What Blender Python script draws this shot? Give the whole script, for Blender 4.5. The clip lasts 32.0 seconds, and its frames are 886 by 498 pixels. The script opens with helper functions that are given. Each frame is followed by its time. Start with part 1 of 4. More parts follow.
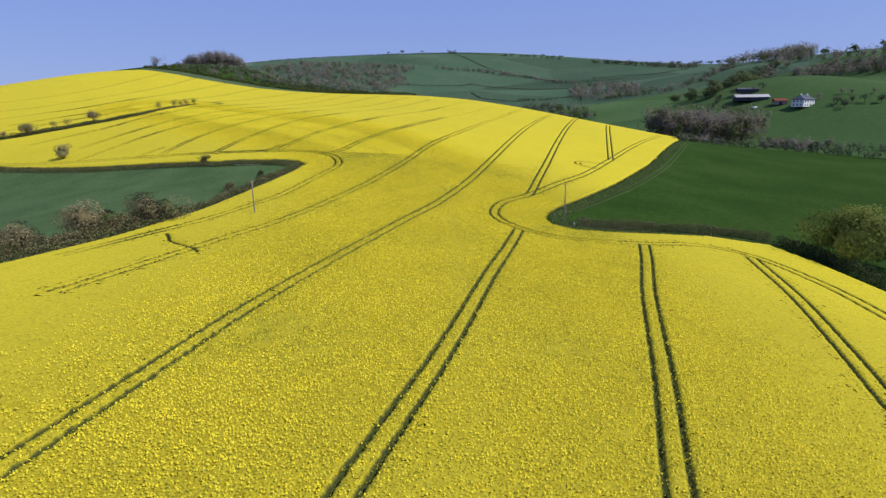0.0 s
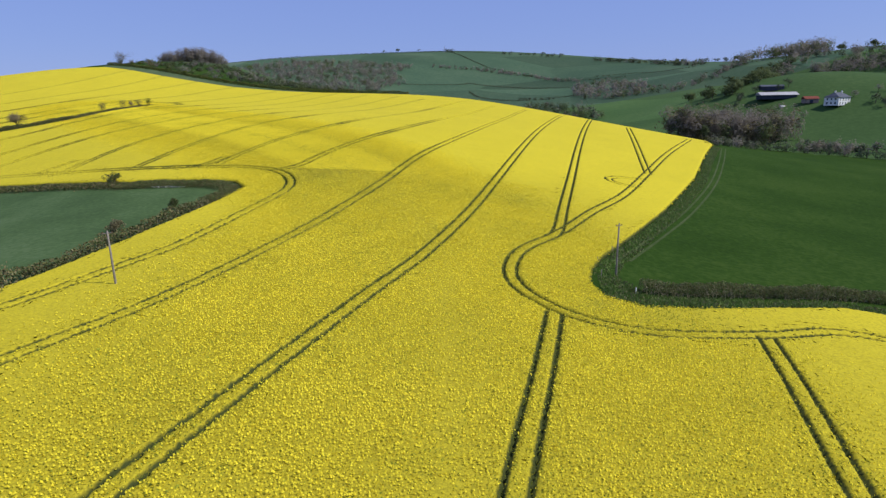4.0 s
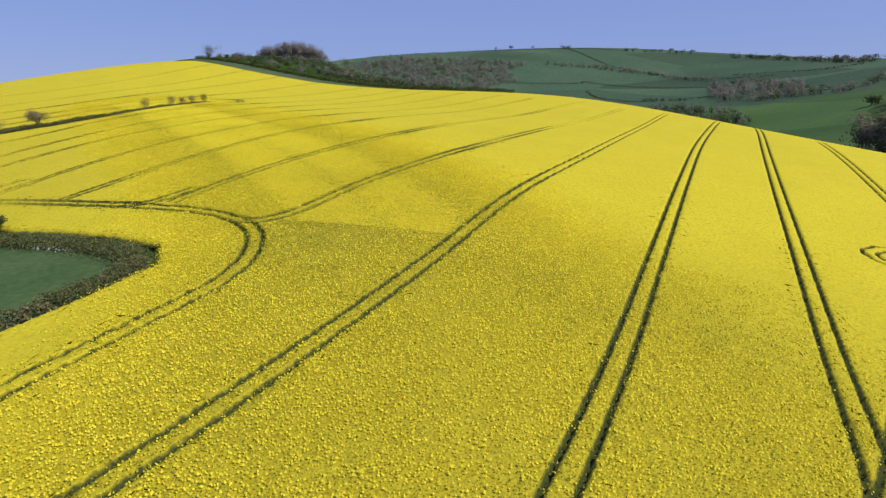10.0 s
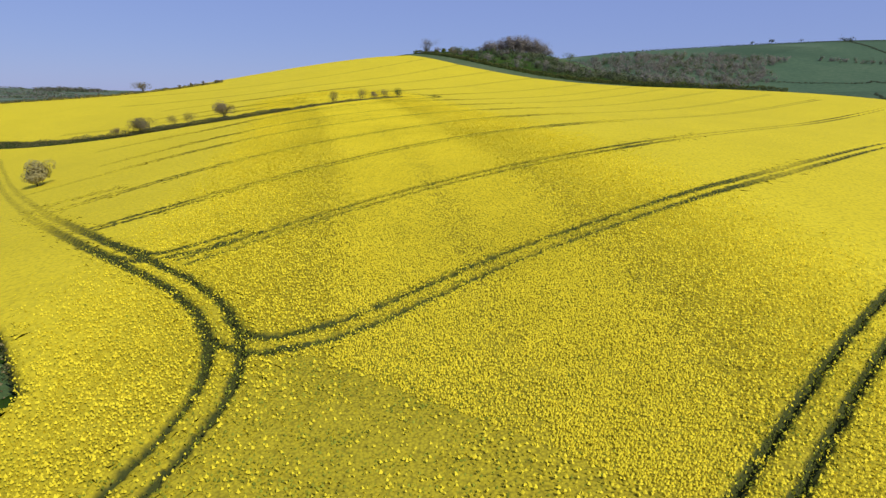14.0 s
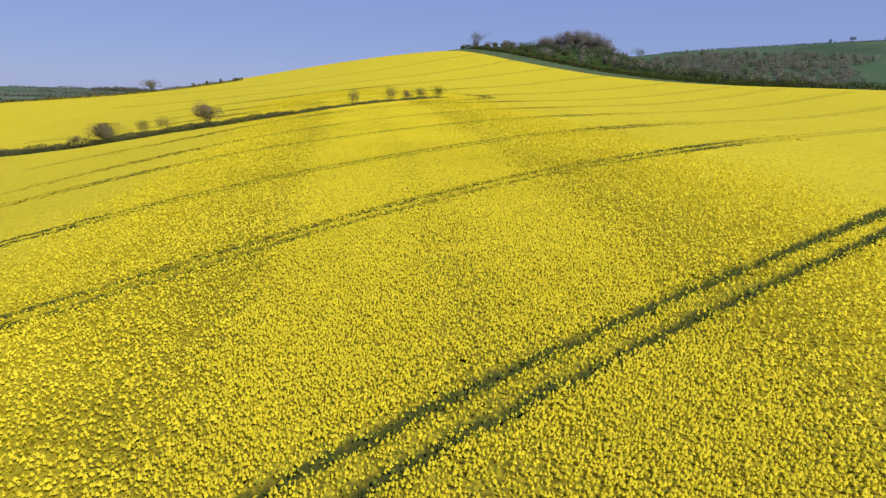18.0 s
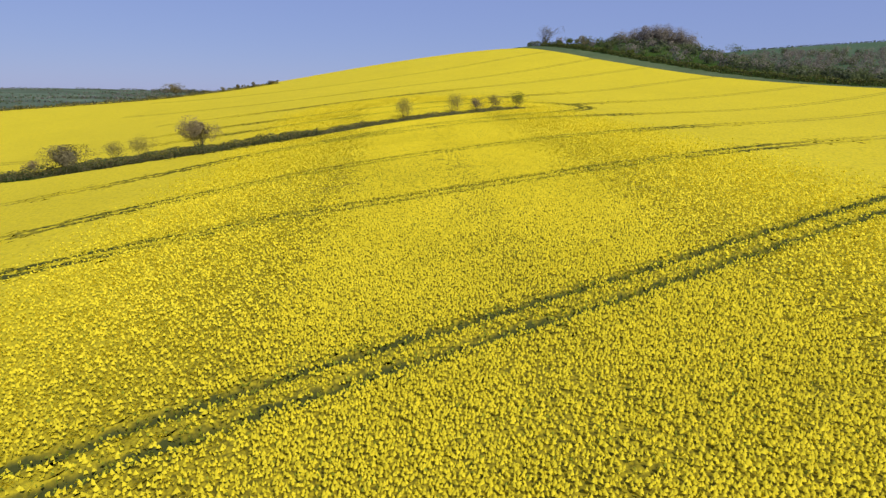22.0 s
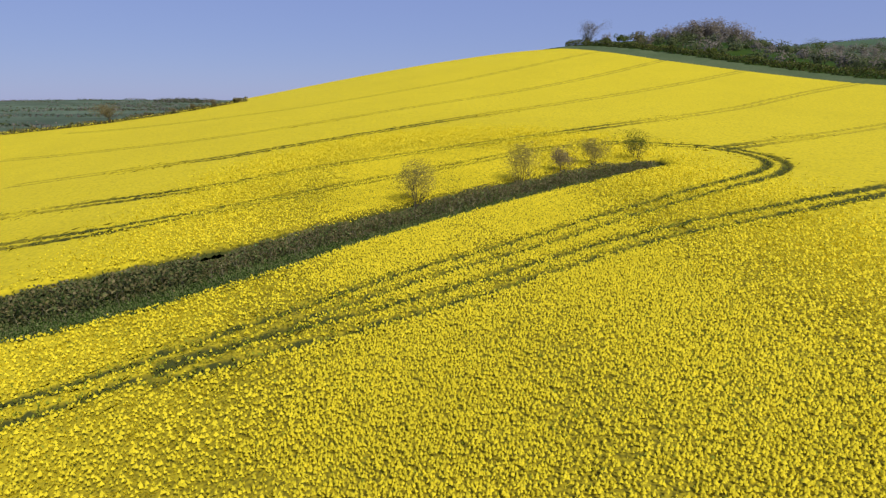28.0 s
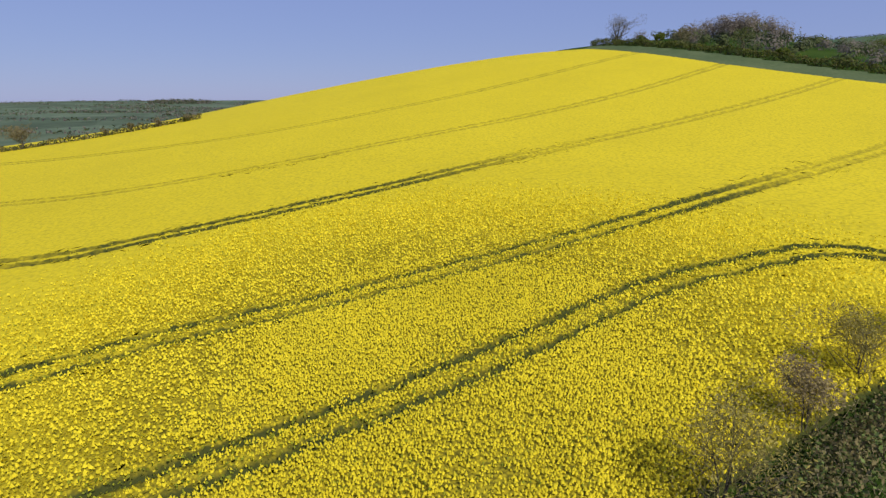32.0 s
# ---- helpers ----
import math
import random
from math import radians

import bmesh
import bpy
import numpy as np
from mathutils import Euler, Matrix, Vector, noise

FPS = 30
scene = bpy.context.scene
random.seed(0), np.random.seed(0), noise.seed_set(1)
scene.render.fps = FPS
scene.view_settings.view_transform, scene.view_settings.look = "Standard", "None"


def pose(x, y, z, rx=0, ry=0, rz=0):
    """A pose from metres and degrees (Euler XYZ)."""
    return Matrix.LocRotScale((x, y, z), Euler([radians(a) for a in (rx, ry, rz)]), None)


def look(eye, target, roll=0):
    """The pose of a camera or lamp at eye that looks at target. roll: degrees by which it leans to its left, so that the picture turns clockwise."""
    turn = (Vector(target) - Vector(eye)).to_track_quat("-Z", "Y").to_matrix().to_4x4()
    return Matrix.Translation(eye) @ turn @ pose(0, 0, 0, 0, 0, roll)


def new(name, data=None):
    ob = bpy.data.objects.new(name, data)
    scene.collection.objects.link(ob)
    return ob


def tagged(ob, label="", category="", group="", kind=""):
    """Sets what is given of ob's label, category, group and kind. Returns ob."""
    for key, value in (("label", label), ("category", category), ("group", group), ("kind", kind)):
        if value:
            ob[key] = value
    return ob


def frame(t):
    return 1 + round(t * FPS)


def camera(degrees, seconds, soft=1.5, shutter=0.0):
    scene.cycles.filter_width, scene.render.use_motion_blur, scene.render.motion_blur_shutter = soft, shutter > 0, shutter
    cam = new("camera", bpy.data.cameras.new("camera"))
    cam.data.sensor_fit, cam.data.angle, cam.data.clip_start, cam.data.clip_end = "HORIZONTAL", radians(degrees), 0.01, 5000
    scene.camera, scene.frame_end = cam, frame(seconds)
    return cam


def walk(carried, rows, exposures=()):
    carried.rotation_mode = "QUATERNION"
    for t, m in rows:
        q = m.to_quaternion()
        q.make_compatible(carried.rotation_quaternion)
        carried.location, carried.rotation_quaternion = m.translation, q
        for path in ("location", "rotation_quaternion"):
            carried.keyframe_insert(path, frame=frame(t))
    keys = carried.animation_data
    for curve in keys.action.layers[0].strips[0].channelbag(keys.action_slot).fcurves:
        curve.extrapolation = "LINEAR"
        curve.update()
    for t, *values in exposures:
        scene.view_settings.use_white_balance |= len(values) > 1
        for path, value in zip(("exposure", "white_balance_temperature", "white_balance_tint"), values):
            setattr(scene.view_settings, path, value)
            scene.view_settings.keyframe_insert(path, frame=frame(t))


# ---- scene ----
cam = camera(75.37, 32.0, soft=1.35)
PATH = [
    (0, (0.00, 0.00, 26.80), (0.000, 9.682, 24.298), -0.89),
    (0.5, (0.30, 6.64, 26.69), (0.304, 16.326, 24.192), -0.90),
    (1, (0.54, 13.19, 26.58), (0.553, 22.875, 24.082), -0.95),
    (1.5, (0.76, 19.70, 26.49), (0.777, 29.381, 23.984), -0.99),
    (2, (0.99, 26.12, 26.41), (1.015, 35.798, 23.914), -1.02),
    (2.5, (1.24, 32.38, 26.36), (1.263, 42.060, 23.854), -1.04),
    (3, (1.47, 38.47, 26.30), (1.503, 48.155, 23.800), -1.06),
    (3.5, (1.64, 44.42, 26.27), (1.671, 54.102, 23.769), -1.07),
    (5.5, (2.62, 66.92, 26.62), (2.650, 76.597, 24.118), -1.20),
    (6, (2.66, 72.79, 26.69), (2.687, 82.472, 24.185), -1.20),
    (6.5, (2.72, 78.75, 26.74), (2.740, 88.429, 24.236), -1.18),
    (7, (2.78, 84.80, 26.75), (2.766, 94.479, 24.247), -1.13),
    (7.5, (2.86, 90.78, 26.70), (2.785, 100.465, 24.198), -1.09),
    (8, (2.89, 96.80, 26.64), (2.686, 106.479, 24.132), -1.05),
    (8.5, (2.83, 102.91, 26.59), (2.473, 112.580, 24.081), -1.00),
    (9, (2.77, 109.06, 26.53), (2.112, 118.718, 24.033), -0.86),
    (9.5, (2.58, 115.25, 26.48), (1.387, 124.857, 23.989), -0.64),
    (10, (2.15, 121.57, 26.43), (0.395, 131.091, 23.941), -0.42),
    (10.5, (1.58, 127.91, 26.40), (-0.654, 137.336, 23.914), -0.20),
    (11, (0.73, 134.32, 26.37), (-1.976, 143.620, 23.883), -0.02),
    (11.5, (-0.34, 140.69, 26.33), (-3.507, 149.841, 23.839), 0.19),
    (12, (-1.55, 147.00, 26.33), (-5.147, 155.992, 23.837), 0.37),
    (12.5, (-2.96, 153.26, 26.34), (-7.009, 162.058, 23.841), 0.54),
    (13, (-4.65, 159.43, 26.32), (-9.176, 167.982, 23.807), 0.66),
    (13.5, (-6.67, 165.55, 26.24), (-11.594, 173.877, 23.718), 0.78),
    (15.5, (-19.97, 189.46, 24.66), (-25.214, 197.603, 22.167), 0.54),
    (16, (-23.50, 195.14, 24.75), (-28.783, 203.258, 22.265), 0.58),
    (16.5, (-27.09, 200.63, 24.98), (-32.487, 208.674, 22.495), 0.67),
    (17, (-30.87, 205.92, 25.27), (-36.375, 213.884, 22.785), 0.75),
    (17.5, (-34.76, 210.90, 25.62), (-40.367, 218.795, 23.129), 0.84),
    (18, (-38.70, 215.80, 26.00), (-44.447, 223.599, 23.502), 0.91),
    (18.5, (-42.81, 220.60, 26.33), (-48.702, 228.281, 23.826), 0.96),
    (19, (-47.18, 225.22, 26.56), (-53.247, 232.758, 24.052), 0.98),
    (19.5, (-51.66, 229.75, 26.77), (-57.828, 237.212, 24.260), 1.02),
    (20, (-56.18, 234.20, 27.04), (-62.390, 241.622, 24.531), 1.02),
    (20.5, (-60.70, 238.55, 27.37), (-66.956, 245.937, 24.869), 0.98),
    (21, (-65.18, 242.79, 27.73), (-71.469, 250.152, 25.223), 0.93),
    (21.5, (-69.54, 246.93, 28.05), (-75.877, 254.252, 25.553), 0.89),
    (22, (-73.76, 250.89, 28.29), (-80.145, 258.164, 25.796), 0.87),
    (22.5, (-77.86, 254.74, 28.49), (-84.294, 261.979, 25.998), 0.88),
    (23, (-82.23, 258.60, 28.84), (-88.675, 265.829, 26.356), 0.87),
    (23.5, (-86.60, 262.63, 29.27), (-93.058, 269.842, 26.778), 0.81),
    (24, (-90.79, 266.73, 29.72), (-97.262, 273.936, 27.240), 0.74),
    (24.5, (-94.79, 270.71, 30.16), (-101.275, 277.908, 27.678), 0.67),
    (25, (-98.70, 274.66, 30.61), (-105.195, 281.845, 28.132), 0.64),
    (25.5, (-102.70, 278.68, 31.10), (-109.194, 285.863, 28.617), 0.63),
    (26, (-106.67, 282.72, 31.60), (-113.161, 289.906, 29.118), 0.63),
    (26.5, (-110.65, 286.84, 32.13), (-117.144, 294.029, 29.648), 0.50),
    (28.5, (-126.59, 302.82, 34.29), (-133.110, 310.001, 31.850), -0.33),
    (29, (-130.39, 306.84, 34.83), (-136.912, 314.016, 32.383), -0.43),
    (29.5, (-134.15, 310.83, 35.40), (-140.679, 318.003, 32.960), -0.51),
    (30, (-137.88, 314.78, 36.04), (-144.411, 321.944, 33.596), -0.58),
    (30.5, (-141.66, 318.69, 36.72), (-148.186, 325.858, 34.275), -0.57),
    (31, (-145.45, 322.60, 37.45), (-151.975, 329.774, 34.992), -0.55),
    (31.5, (-149.14, 326.46, 38.14), (-155.660, 333.628, 35.674), -0.56),
    (32, (-152.69, 330.20, 38.84), (-159.207, 337.376, 36.362), -0.53),
]
walk(cam, [(t, look(eye, target, roll)) for t, eye, target, roll in PATH],
     exposures=[(0, -0.05, 6200, 10), (7, -0.07, 6220, 10), (10, -0.09, 6450, 10), (14, -0.10, 6600, 10), (19, -0.10, 6800, 10), (26, -0.12, 6900, 10), (32, -0.14, 6950, 10)])

# ---- sky and sun ----
SUN_AZ, SUN_EL = radians(100), radians(47)  # clockwise from +y, above the horizon
world = bpy.data.worlds.new("world")
scene.world = world
world.use_nodes = True
wt = world.node_tree
sky = wt.nodes.new("ShaderNodeTexSky")
sky.sky_type, sky.sun_disc = "NISHITA", False
sky.sun_elevation, sky.sun_rotation = SUN_EL, SUN_AZ
sky.air_density, sky.dust_density, sky.ozone_density = 1.0, 0.3, 4.0
bg = wt.nodes["Background"]
bg.inputs["Strength"].default_value = 0.10
tint = wt.nodes.new("ShaderNodeMix")
tint.data_type, tint.blend_type = "RGBA", "MIX"
tint.inputs["Factor"].default_value = 0.72
tint.inputs["B"].default_value = (2.5, 3.35, 7.7, 1)  # flat blue mixed in to even out the sky
wt.links.new(sky.outputs["Color"], tint.inputs["A"])
wt.links.new(tint.outputs["Result"], bg.inputs["Color"])
sun = new("sun", bpy.data.lights.new("sun", "SUN"))
sun.data.energy, sun.data.angle, sun.data.color = 4.3, radians(0.55), (1.0, 0.965, 0.89)
sun.matrix_world = look((0, 0, 0), (-math.sin(SUN_AZ) * math.cos(SUN_EL), -math.cos(SUN_AZ) * math.cos(SUN_EL), -math.sin(SUN_EL)))

# ---- the lie of the land: broad swells on two lattices ----
NEAR = np.array([
    [-5.2, -8.6, -11.5, -7.3, 3.3, -4.6, -6.8, -16.6, -17.0, 1.5],
    [-13.4, 6.5, 7.3, 0.8, 17.6, -4.0, 6.2, 17.9, 0.4, -5.5],
    [-8.1, 13.3, -0.8, -26.0, 1.6, -4.9, -15.1, 2.3, -3.0, -8.8],
    [-0.8, 0.6, -6.8, -1.8, 13.0, 14.0, -6.0, -7.6, -5.7, -2.4],
    [0.5, -4.2, 2.3, 24.0, -1.4, -6.4, 9.1, 5.6, -1.2, 2.6],
    [3.6, 12.7, 4.8, -4.9, -10.6, 12.5, 4.1, -17.1, -6.0, 0.2],
    [-2.4, 12.6, 19.4, 8.7, 18.1, 21.9, -6.1, -4.9, 20.7, 9.1],
    [-10.4, -3.0, 15.8, 3.7, -4.5, -7.0, -9.8, 2.2, 17.1, 13.1],
    [-7.4, 5.9, 30.4, 17.3, -7.0, -8.8, -1.8, -5.8, -4.1, 11.1],
    [1.2, 5.0, 12.8, 8.1, -1.9, 1.8, 10.0, 7.1, 7.5, 20.6],
])
FAR = np.array([
    [20.0, 20.0, 20.0, 20.0, -0.0, -20.0, -30.0, -20.0, -15.0, -20.0, -0.0, 30.0],
    [30.0, 30.0, 30.0, 20.0, 0.4, -18.5, -29.7, -20.0, -10.8, -16.7, 19.8, 60.0],
    [40.1, 43.0, 44.0, 30.3, 15.5, 18.8, -20.8, 10.6, 3.5, 54.3, 82.6, 100.0],
    [60.3, 70.6, 79.8, 56.3, 17.5, 17.6, -4.7, 42.7, -49.6, 127.1, 115.5, 95.0],
    [75.1, 75.5, 80.4, 62.0, 32.9, 29.8, 57.4, 169.7, 57.0, 92.1, 99.0, 95.0],
    [80.0, 79.8, 68.9, 48.2, 53.3, 60.0, 112.9, 159.0, 228.8, 151.0, 94.3, 90.0],
    [80.0, 80.0, 74.8, 74.2, 69.8, 90.0, 109.8, 139.1, 153.2, 110.9, 90.0, 90.0],
    [60.0, 60.0, 60.0, 60.0, 70.0, 80.0, 90.0, 90.0, 90.0, 90.0, 80.0, 80.0],
])


FAR[1:7, :4] -= [[15], [15], [16], [16], [16], [15]]


def swell(x, y, amps, x0, y0, step, sigma):
    gx, gy = x0 + step * np.arange(amps.shape[1]), y0 + step * np.arange(amps.shape[0])
    ex = np.exp(-((x[:, None] - gx) ** 2) / (2 * sigma**2))
    ey = np.exp(-((y[:, None] - gy) ** 2) / (2 * sigma**2))
    return ((ey @ amps) * ex).sum(1)


def fade(d):
    u = np.clip(1 - np.maximum(d, 0) / 170, 0, 1)
    return u * u * (3 - 2 * u)


def hills(x, y):
    """The wider country: a smooth sheet held by a coarse lattice of heights, 500 m apart."""
    def weight(u):
        u = np.abs(u)
        return np.where(u < 1, (4 - 6 * u**2 + 3 * u**3) / 6, np.where(u < 2, (2 - np.minimum(u, 2)) ** 3 / 6, 0))

    ex = weight((x[:, None] + 3900) / 500 - np.arange(FAR.shape[1]))
    ey = weight((y[:, None] + 600) / 500 - np.arange(FAR.shape[0]))
    return ((ey @ FAR) * ex).sum(1)


CROP = 1.25  # height of the rape above the soil


def crop_z(x, y):
    """Height of the crop's top at places in the plan."""
    x, y = np.atleast_1d(np.asarray(x, float)), np.atleast_1d(np.asarray(y, float))
    w = fade(np.maximum(np.abs(x) - 400, 0)) * fade(np.maximum(np.abs(y - 360) - 420, 0))
    s = y - np.interp(x, [-300, -264, -207, -150, -90, 0], [540, 528, 506, 491, 483, 478])  # brow behind the hilltop edge
    brow = 1.15 * (1 - fade(s * 170 / 16)) * fade((s - 60) * 170 / 90) * fade((np.abs(x + 170) - 80) * 170 / 90)
    shoulder = 13.0 * np.exp(-((x + 385) ** 2 + (y - 300) ** 2) / (2 * 60.0**2))
    return w * swell(x, y, NEAR, -480, -60, 100, 104.0) + (1 - w) * hills(x, y) + brow + shoulder


def land(x, y):
    return crop_z(x, y) - CROP


def land1(x, y):
    return float(land(x, y)[0])


# ---- materials ----
def mat(name, colours, scale=1.0, fine=8.0, rough=0.85, bump=0.3, bump_dist=0.02, spec=0.05, island=0.0, parcels=None, detail=6.0, stops=None, thin_leaf=0.0, below=None, heads=None, gap_shade=None):
    """Colours from dark to light, mixed by noise at two scales (per metre); island: brightness change from piece to piece."""
    m = bpy.data.materials.new(name)
    m.use_nodes = True
    nt = m.node_tree
    bsdf = nt.nodes["Principled BSDF"]
    bsdf.inputs["Roughness"].default_value = rough
    bsdf.inputs["Specular IOR Level"].default_value = spec
    tc = nt.nodes.new("ShaderNodeTexCoord")

    def noise_at(s, d=detail):
        n = nt.nodes.new("ShaderNodeTexNoise")
        n.inputs["Scale"].default_value, n.inputs["Detail"].default_value = s, d
        n.inputs["Roughness"].default_value = 0.6
        nt.links.new(tc.outputs["Object"], n.inputs["Vector"])
        return n

    big, small = noise_at(scale), noise_at(fine)
    add = nt.nodes.new("ShaderNodeMath")
    add.operation = "ADD"
    nt.links.new(big.outputs["Fac"], add.inputs[0])
    nt.links.new(small.outputs["Fac"], add.inputs[1])
    half = nt.nodes.new("ShaderNodeMath")
    half.operation, half.inputs[1].default_value = "MULTIPLY", 0.5
    nt.links.new(add.outputs[0], half.inputs[0])
    ramp = nt.nodes.new("ShaderNodeValToRGB")
    el = ramp.color_ramp.elements
    stops = stops or [0.36 + 0.28 * i / max(1, len(colours) - 1) for i in range(len(colours))]
    while len(el) < len(colours):
        el.new(0.5)
    for e, c, s in zip(el, colours, stops):
        e.position, e.color = s, (*c, 1)
    nt.links.new(half.outputs[0], ramp.inputs["Fac"])
    out = ramp.outputs["Color"]
    if island:
        geo = nt.nodes.new("ShaderNodeNewGeometry")
        rng = nt.nodes.new("ShaderNodeMapRange")
        rng.inputs["To Min"].default_value, rng.inputs["To Max"].default_value = 1 - island, 1 + island
        nt.links.new(geo.outputs["Random Per Island"], rng.inputs["Value"])
        hsv = nt.nodes.new("ShaderNodeHueSaturation")
        nt.links.new(rng.outputs[0], hsv.inputs["Value"])
        nt.links.new(out, hsv.inputs["Color"])
        out = hsv.outputs["Color"]
    if parcels:
        vor = nt.nodes.new("ShaderNodeTexVoronoi")
        vor.inputs["Scale"].default_value = parcels
        nt.links.new(tc.outputs["Object"], vor.inputs["Vector"])
        sep = nt.nodes.new("ShaderNodeSeparateColor")
        nt.links.new(vor.outputs["Color"], sep.inputs[0])
        rng = nt.nodes.new("ShaderNodeMapRange")
        rng.inputs["To Min"].default_value, rng.inputs["To Max"].default_value = 0.75, 1.25
        nt.links.new(sep.outputs[0], rng.inputs["Value"])
        hsv = nt.nodes.new("ShaderNodeHueSaturation")
        nt.links.new(rng.outputs[0], hsv.inputs["Value"])
        nt.links.new(out, hsv.inputs["Color"])
        out = hsv.outputs["Color"]
    if heads:  # flower heads as cells: bright tops, shade of the gaps put into colour
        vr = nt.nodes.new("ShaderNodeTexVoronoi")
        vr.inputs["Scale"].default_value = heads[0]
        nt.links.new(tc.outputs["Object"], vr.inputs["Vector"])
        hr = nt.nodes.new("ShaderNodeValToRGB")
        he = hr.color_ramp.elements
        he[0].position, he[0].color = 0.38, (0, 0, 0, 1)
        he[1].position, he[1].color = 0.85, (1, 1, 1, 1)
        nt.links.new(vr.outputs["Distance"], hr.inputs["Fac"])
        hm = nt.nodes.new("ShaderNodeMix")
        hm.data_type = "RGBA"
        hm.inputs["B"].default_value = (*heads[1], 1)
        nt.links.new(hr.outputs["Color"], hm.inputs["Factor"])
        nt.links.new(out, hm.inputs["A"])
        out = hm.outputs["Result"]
    if gap_shade:  # bed darkened near the flight line; shade between heads put into colour: base, gaps
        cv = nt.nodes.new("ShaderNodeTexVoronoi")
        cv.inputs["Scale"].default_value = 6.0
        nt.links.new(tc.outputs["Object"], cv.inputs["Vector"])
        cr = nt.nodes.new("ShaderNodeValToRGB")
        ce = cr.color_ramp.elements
        ce[0].position, ce[0].color = 0.3, (*gap_shade[0], 1)
        ce[1].position, ce[1].color = 0.8, (*gap_shade[1], 1)
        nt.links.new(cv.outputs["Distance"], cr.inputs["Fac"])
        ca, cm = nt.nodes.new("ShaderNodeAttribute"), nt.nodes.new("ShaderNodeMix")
        ca.attribute_name, cm.data_type = "gap_shade", "RGBA"
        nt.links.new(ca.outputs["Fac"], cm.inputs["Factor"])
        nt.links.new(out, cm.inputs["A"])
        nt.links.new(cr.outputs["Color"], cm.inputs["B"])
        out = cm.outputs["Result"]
    if below:  # another colour lower down: stem green, and rut shade put into the colour
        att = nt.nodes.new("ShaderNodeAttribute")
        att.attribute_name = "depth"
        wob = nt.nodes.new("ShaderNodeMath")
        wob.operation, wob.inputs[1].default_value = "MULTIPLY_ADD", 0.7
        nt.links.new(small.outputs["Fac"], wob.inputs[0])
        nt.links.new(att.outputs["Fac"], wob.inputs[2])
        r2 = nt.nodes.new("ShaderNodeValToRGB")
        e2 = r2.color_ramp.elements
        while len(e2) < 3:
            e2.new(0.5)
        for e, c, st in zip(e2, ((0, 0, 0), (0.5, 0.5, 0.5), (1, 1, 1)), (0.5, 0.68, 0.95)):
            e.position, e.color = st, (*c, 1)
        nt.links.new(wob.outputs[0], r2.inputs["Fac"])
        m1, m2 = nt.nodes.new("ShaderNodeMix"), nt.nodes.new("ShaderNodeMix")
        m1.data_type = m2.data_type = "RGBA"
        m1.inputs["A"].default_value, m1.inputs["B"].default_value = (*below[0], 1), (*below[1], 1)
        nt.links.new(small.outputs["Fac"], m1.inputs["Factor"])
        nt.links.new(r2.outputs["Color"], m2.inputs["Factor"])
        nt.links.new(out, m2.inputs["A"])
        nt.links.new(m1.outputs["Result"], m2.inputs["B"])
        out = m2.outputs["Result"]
    nt.links.new(out, bsdf.inputs["Base Color"])
    if thin_leaf:
        tr, mx = nt.nodes.new("ShaderNodeBsdfTranslucent"), nt.nodes.new("ShaderNodeMixShader")
        nt.links.new(out, tr.inputs["Color"])
        mx.inputs["Fac"].default_value = thin_leaf
        nt.links.new(bsdf.outputs[0], mx.inputs[1])
        nt.links.new(tr.outputs[0], mx.inputs[2])
        nt.links.new(mx.outputs[0], nt.nodes["Material Output"].inputs["Surface"])
    if bump:
        b = nt.nodes.new("ShaderNodeBump")
        b.inputs["Strength"].default_value, b.inputs["Distance"].default_value = bump, bump_dist
        nt.links.new(small.outputs["Fac"], b.inputs["Height"])
        nt.links.new(b.outputs["Normal"], bsdf.inputs["Normal"])
    return m


M_GRASS = mat("pasture", [(0.019, 0.042, 0.006), (0.027, 0.057, 0.008), (0.046, 0.078, 0.014)], 0.03, 0.9, 0.9, 0.5, 0.15, spec=0.02)
# greyed, bluish green: the haze of distance put into the base colour
M_HAZY_FIELDS = mat("far fields with haze in their colour", [(0.044, 0.080, 0.044), (0.058, 0.098, 0.052), (0.080, 0.118, 0.064)], 0.006, 0.15, 0.95, 0.0, parcels=0.0042)
M_SLOPES = mat("sunny hill pasture", [(0.048, 0.092, 0.026), (0.062, 0.112, 0.032), (0.085, 0.135, 0.042)], 0.008, 0.3, 0.95, 0.0, parcels=0.004)
# low country greyed and blued too, its haze painted into the colour
M_HAZY_LOWLAND = mat("low country of small fields, haze in the colour", [(0.062, 0.092, 0.058), (0.086, 0.120, 0.074), (0.115, 0.150, 0.095)], 0.004, 0.03, 0.95, 0.0, parcels=0.006)
# dark tones for stems and for shade down in the ruts, put into colour
STEM_SHADE = ((0.024, 0.030, 0.008), (0.075, 0.085, 0.022))
M_CROP = mat("rape in flower", [(0.535, 0.435, 0.022), (0.60, 0.487, 0.024), (0.64, 0.52, 0.027)], 0.05, 1.6, 0.8, 0.3, 0.2, spec=0.04, heads=(2.6, (0.46, 0.38, 0.022)), below=STEM_SHADE, gap_shade=((0.36, 0.297, 0.020), (0.12, 0.105, 0.013)))
M_FLOWER = mat("rape flower heads", [(0.66, 0.552, 0.032), (0.80, 0.668, 0.038), (0.87, 0.725, 0.048)], 0.05, 13.0, 0.7, 0.0, spec=0.05, island=0.14, thin_leaf=0.25)
M_HEDGE = mat("hedge leaves and twigs", [(0.10, 0.10, 0.036), (0.145, 0.138, 0.05), (0.19, 0.172, 0.072)], 0.15, 1.2, 0.9, 0.0, island=0.25, thin_leaf=0.2)


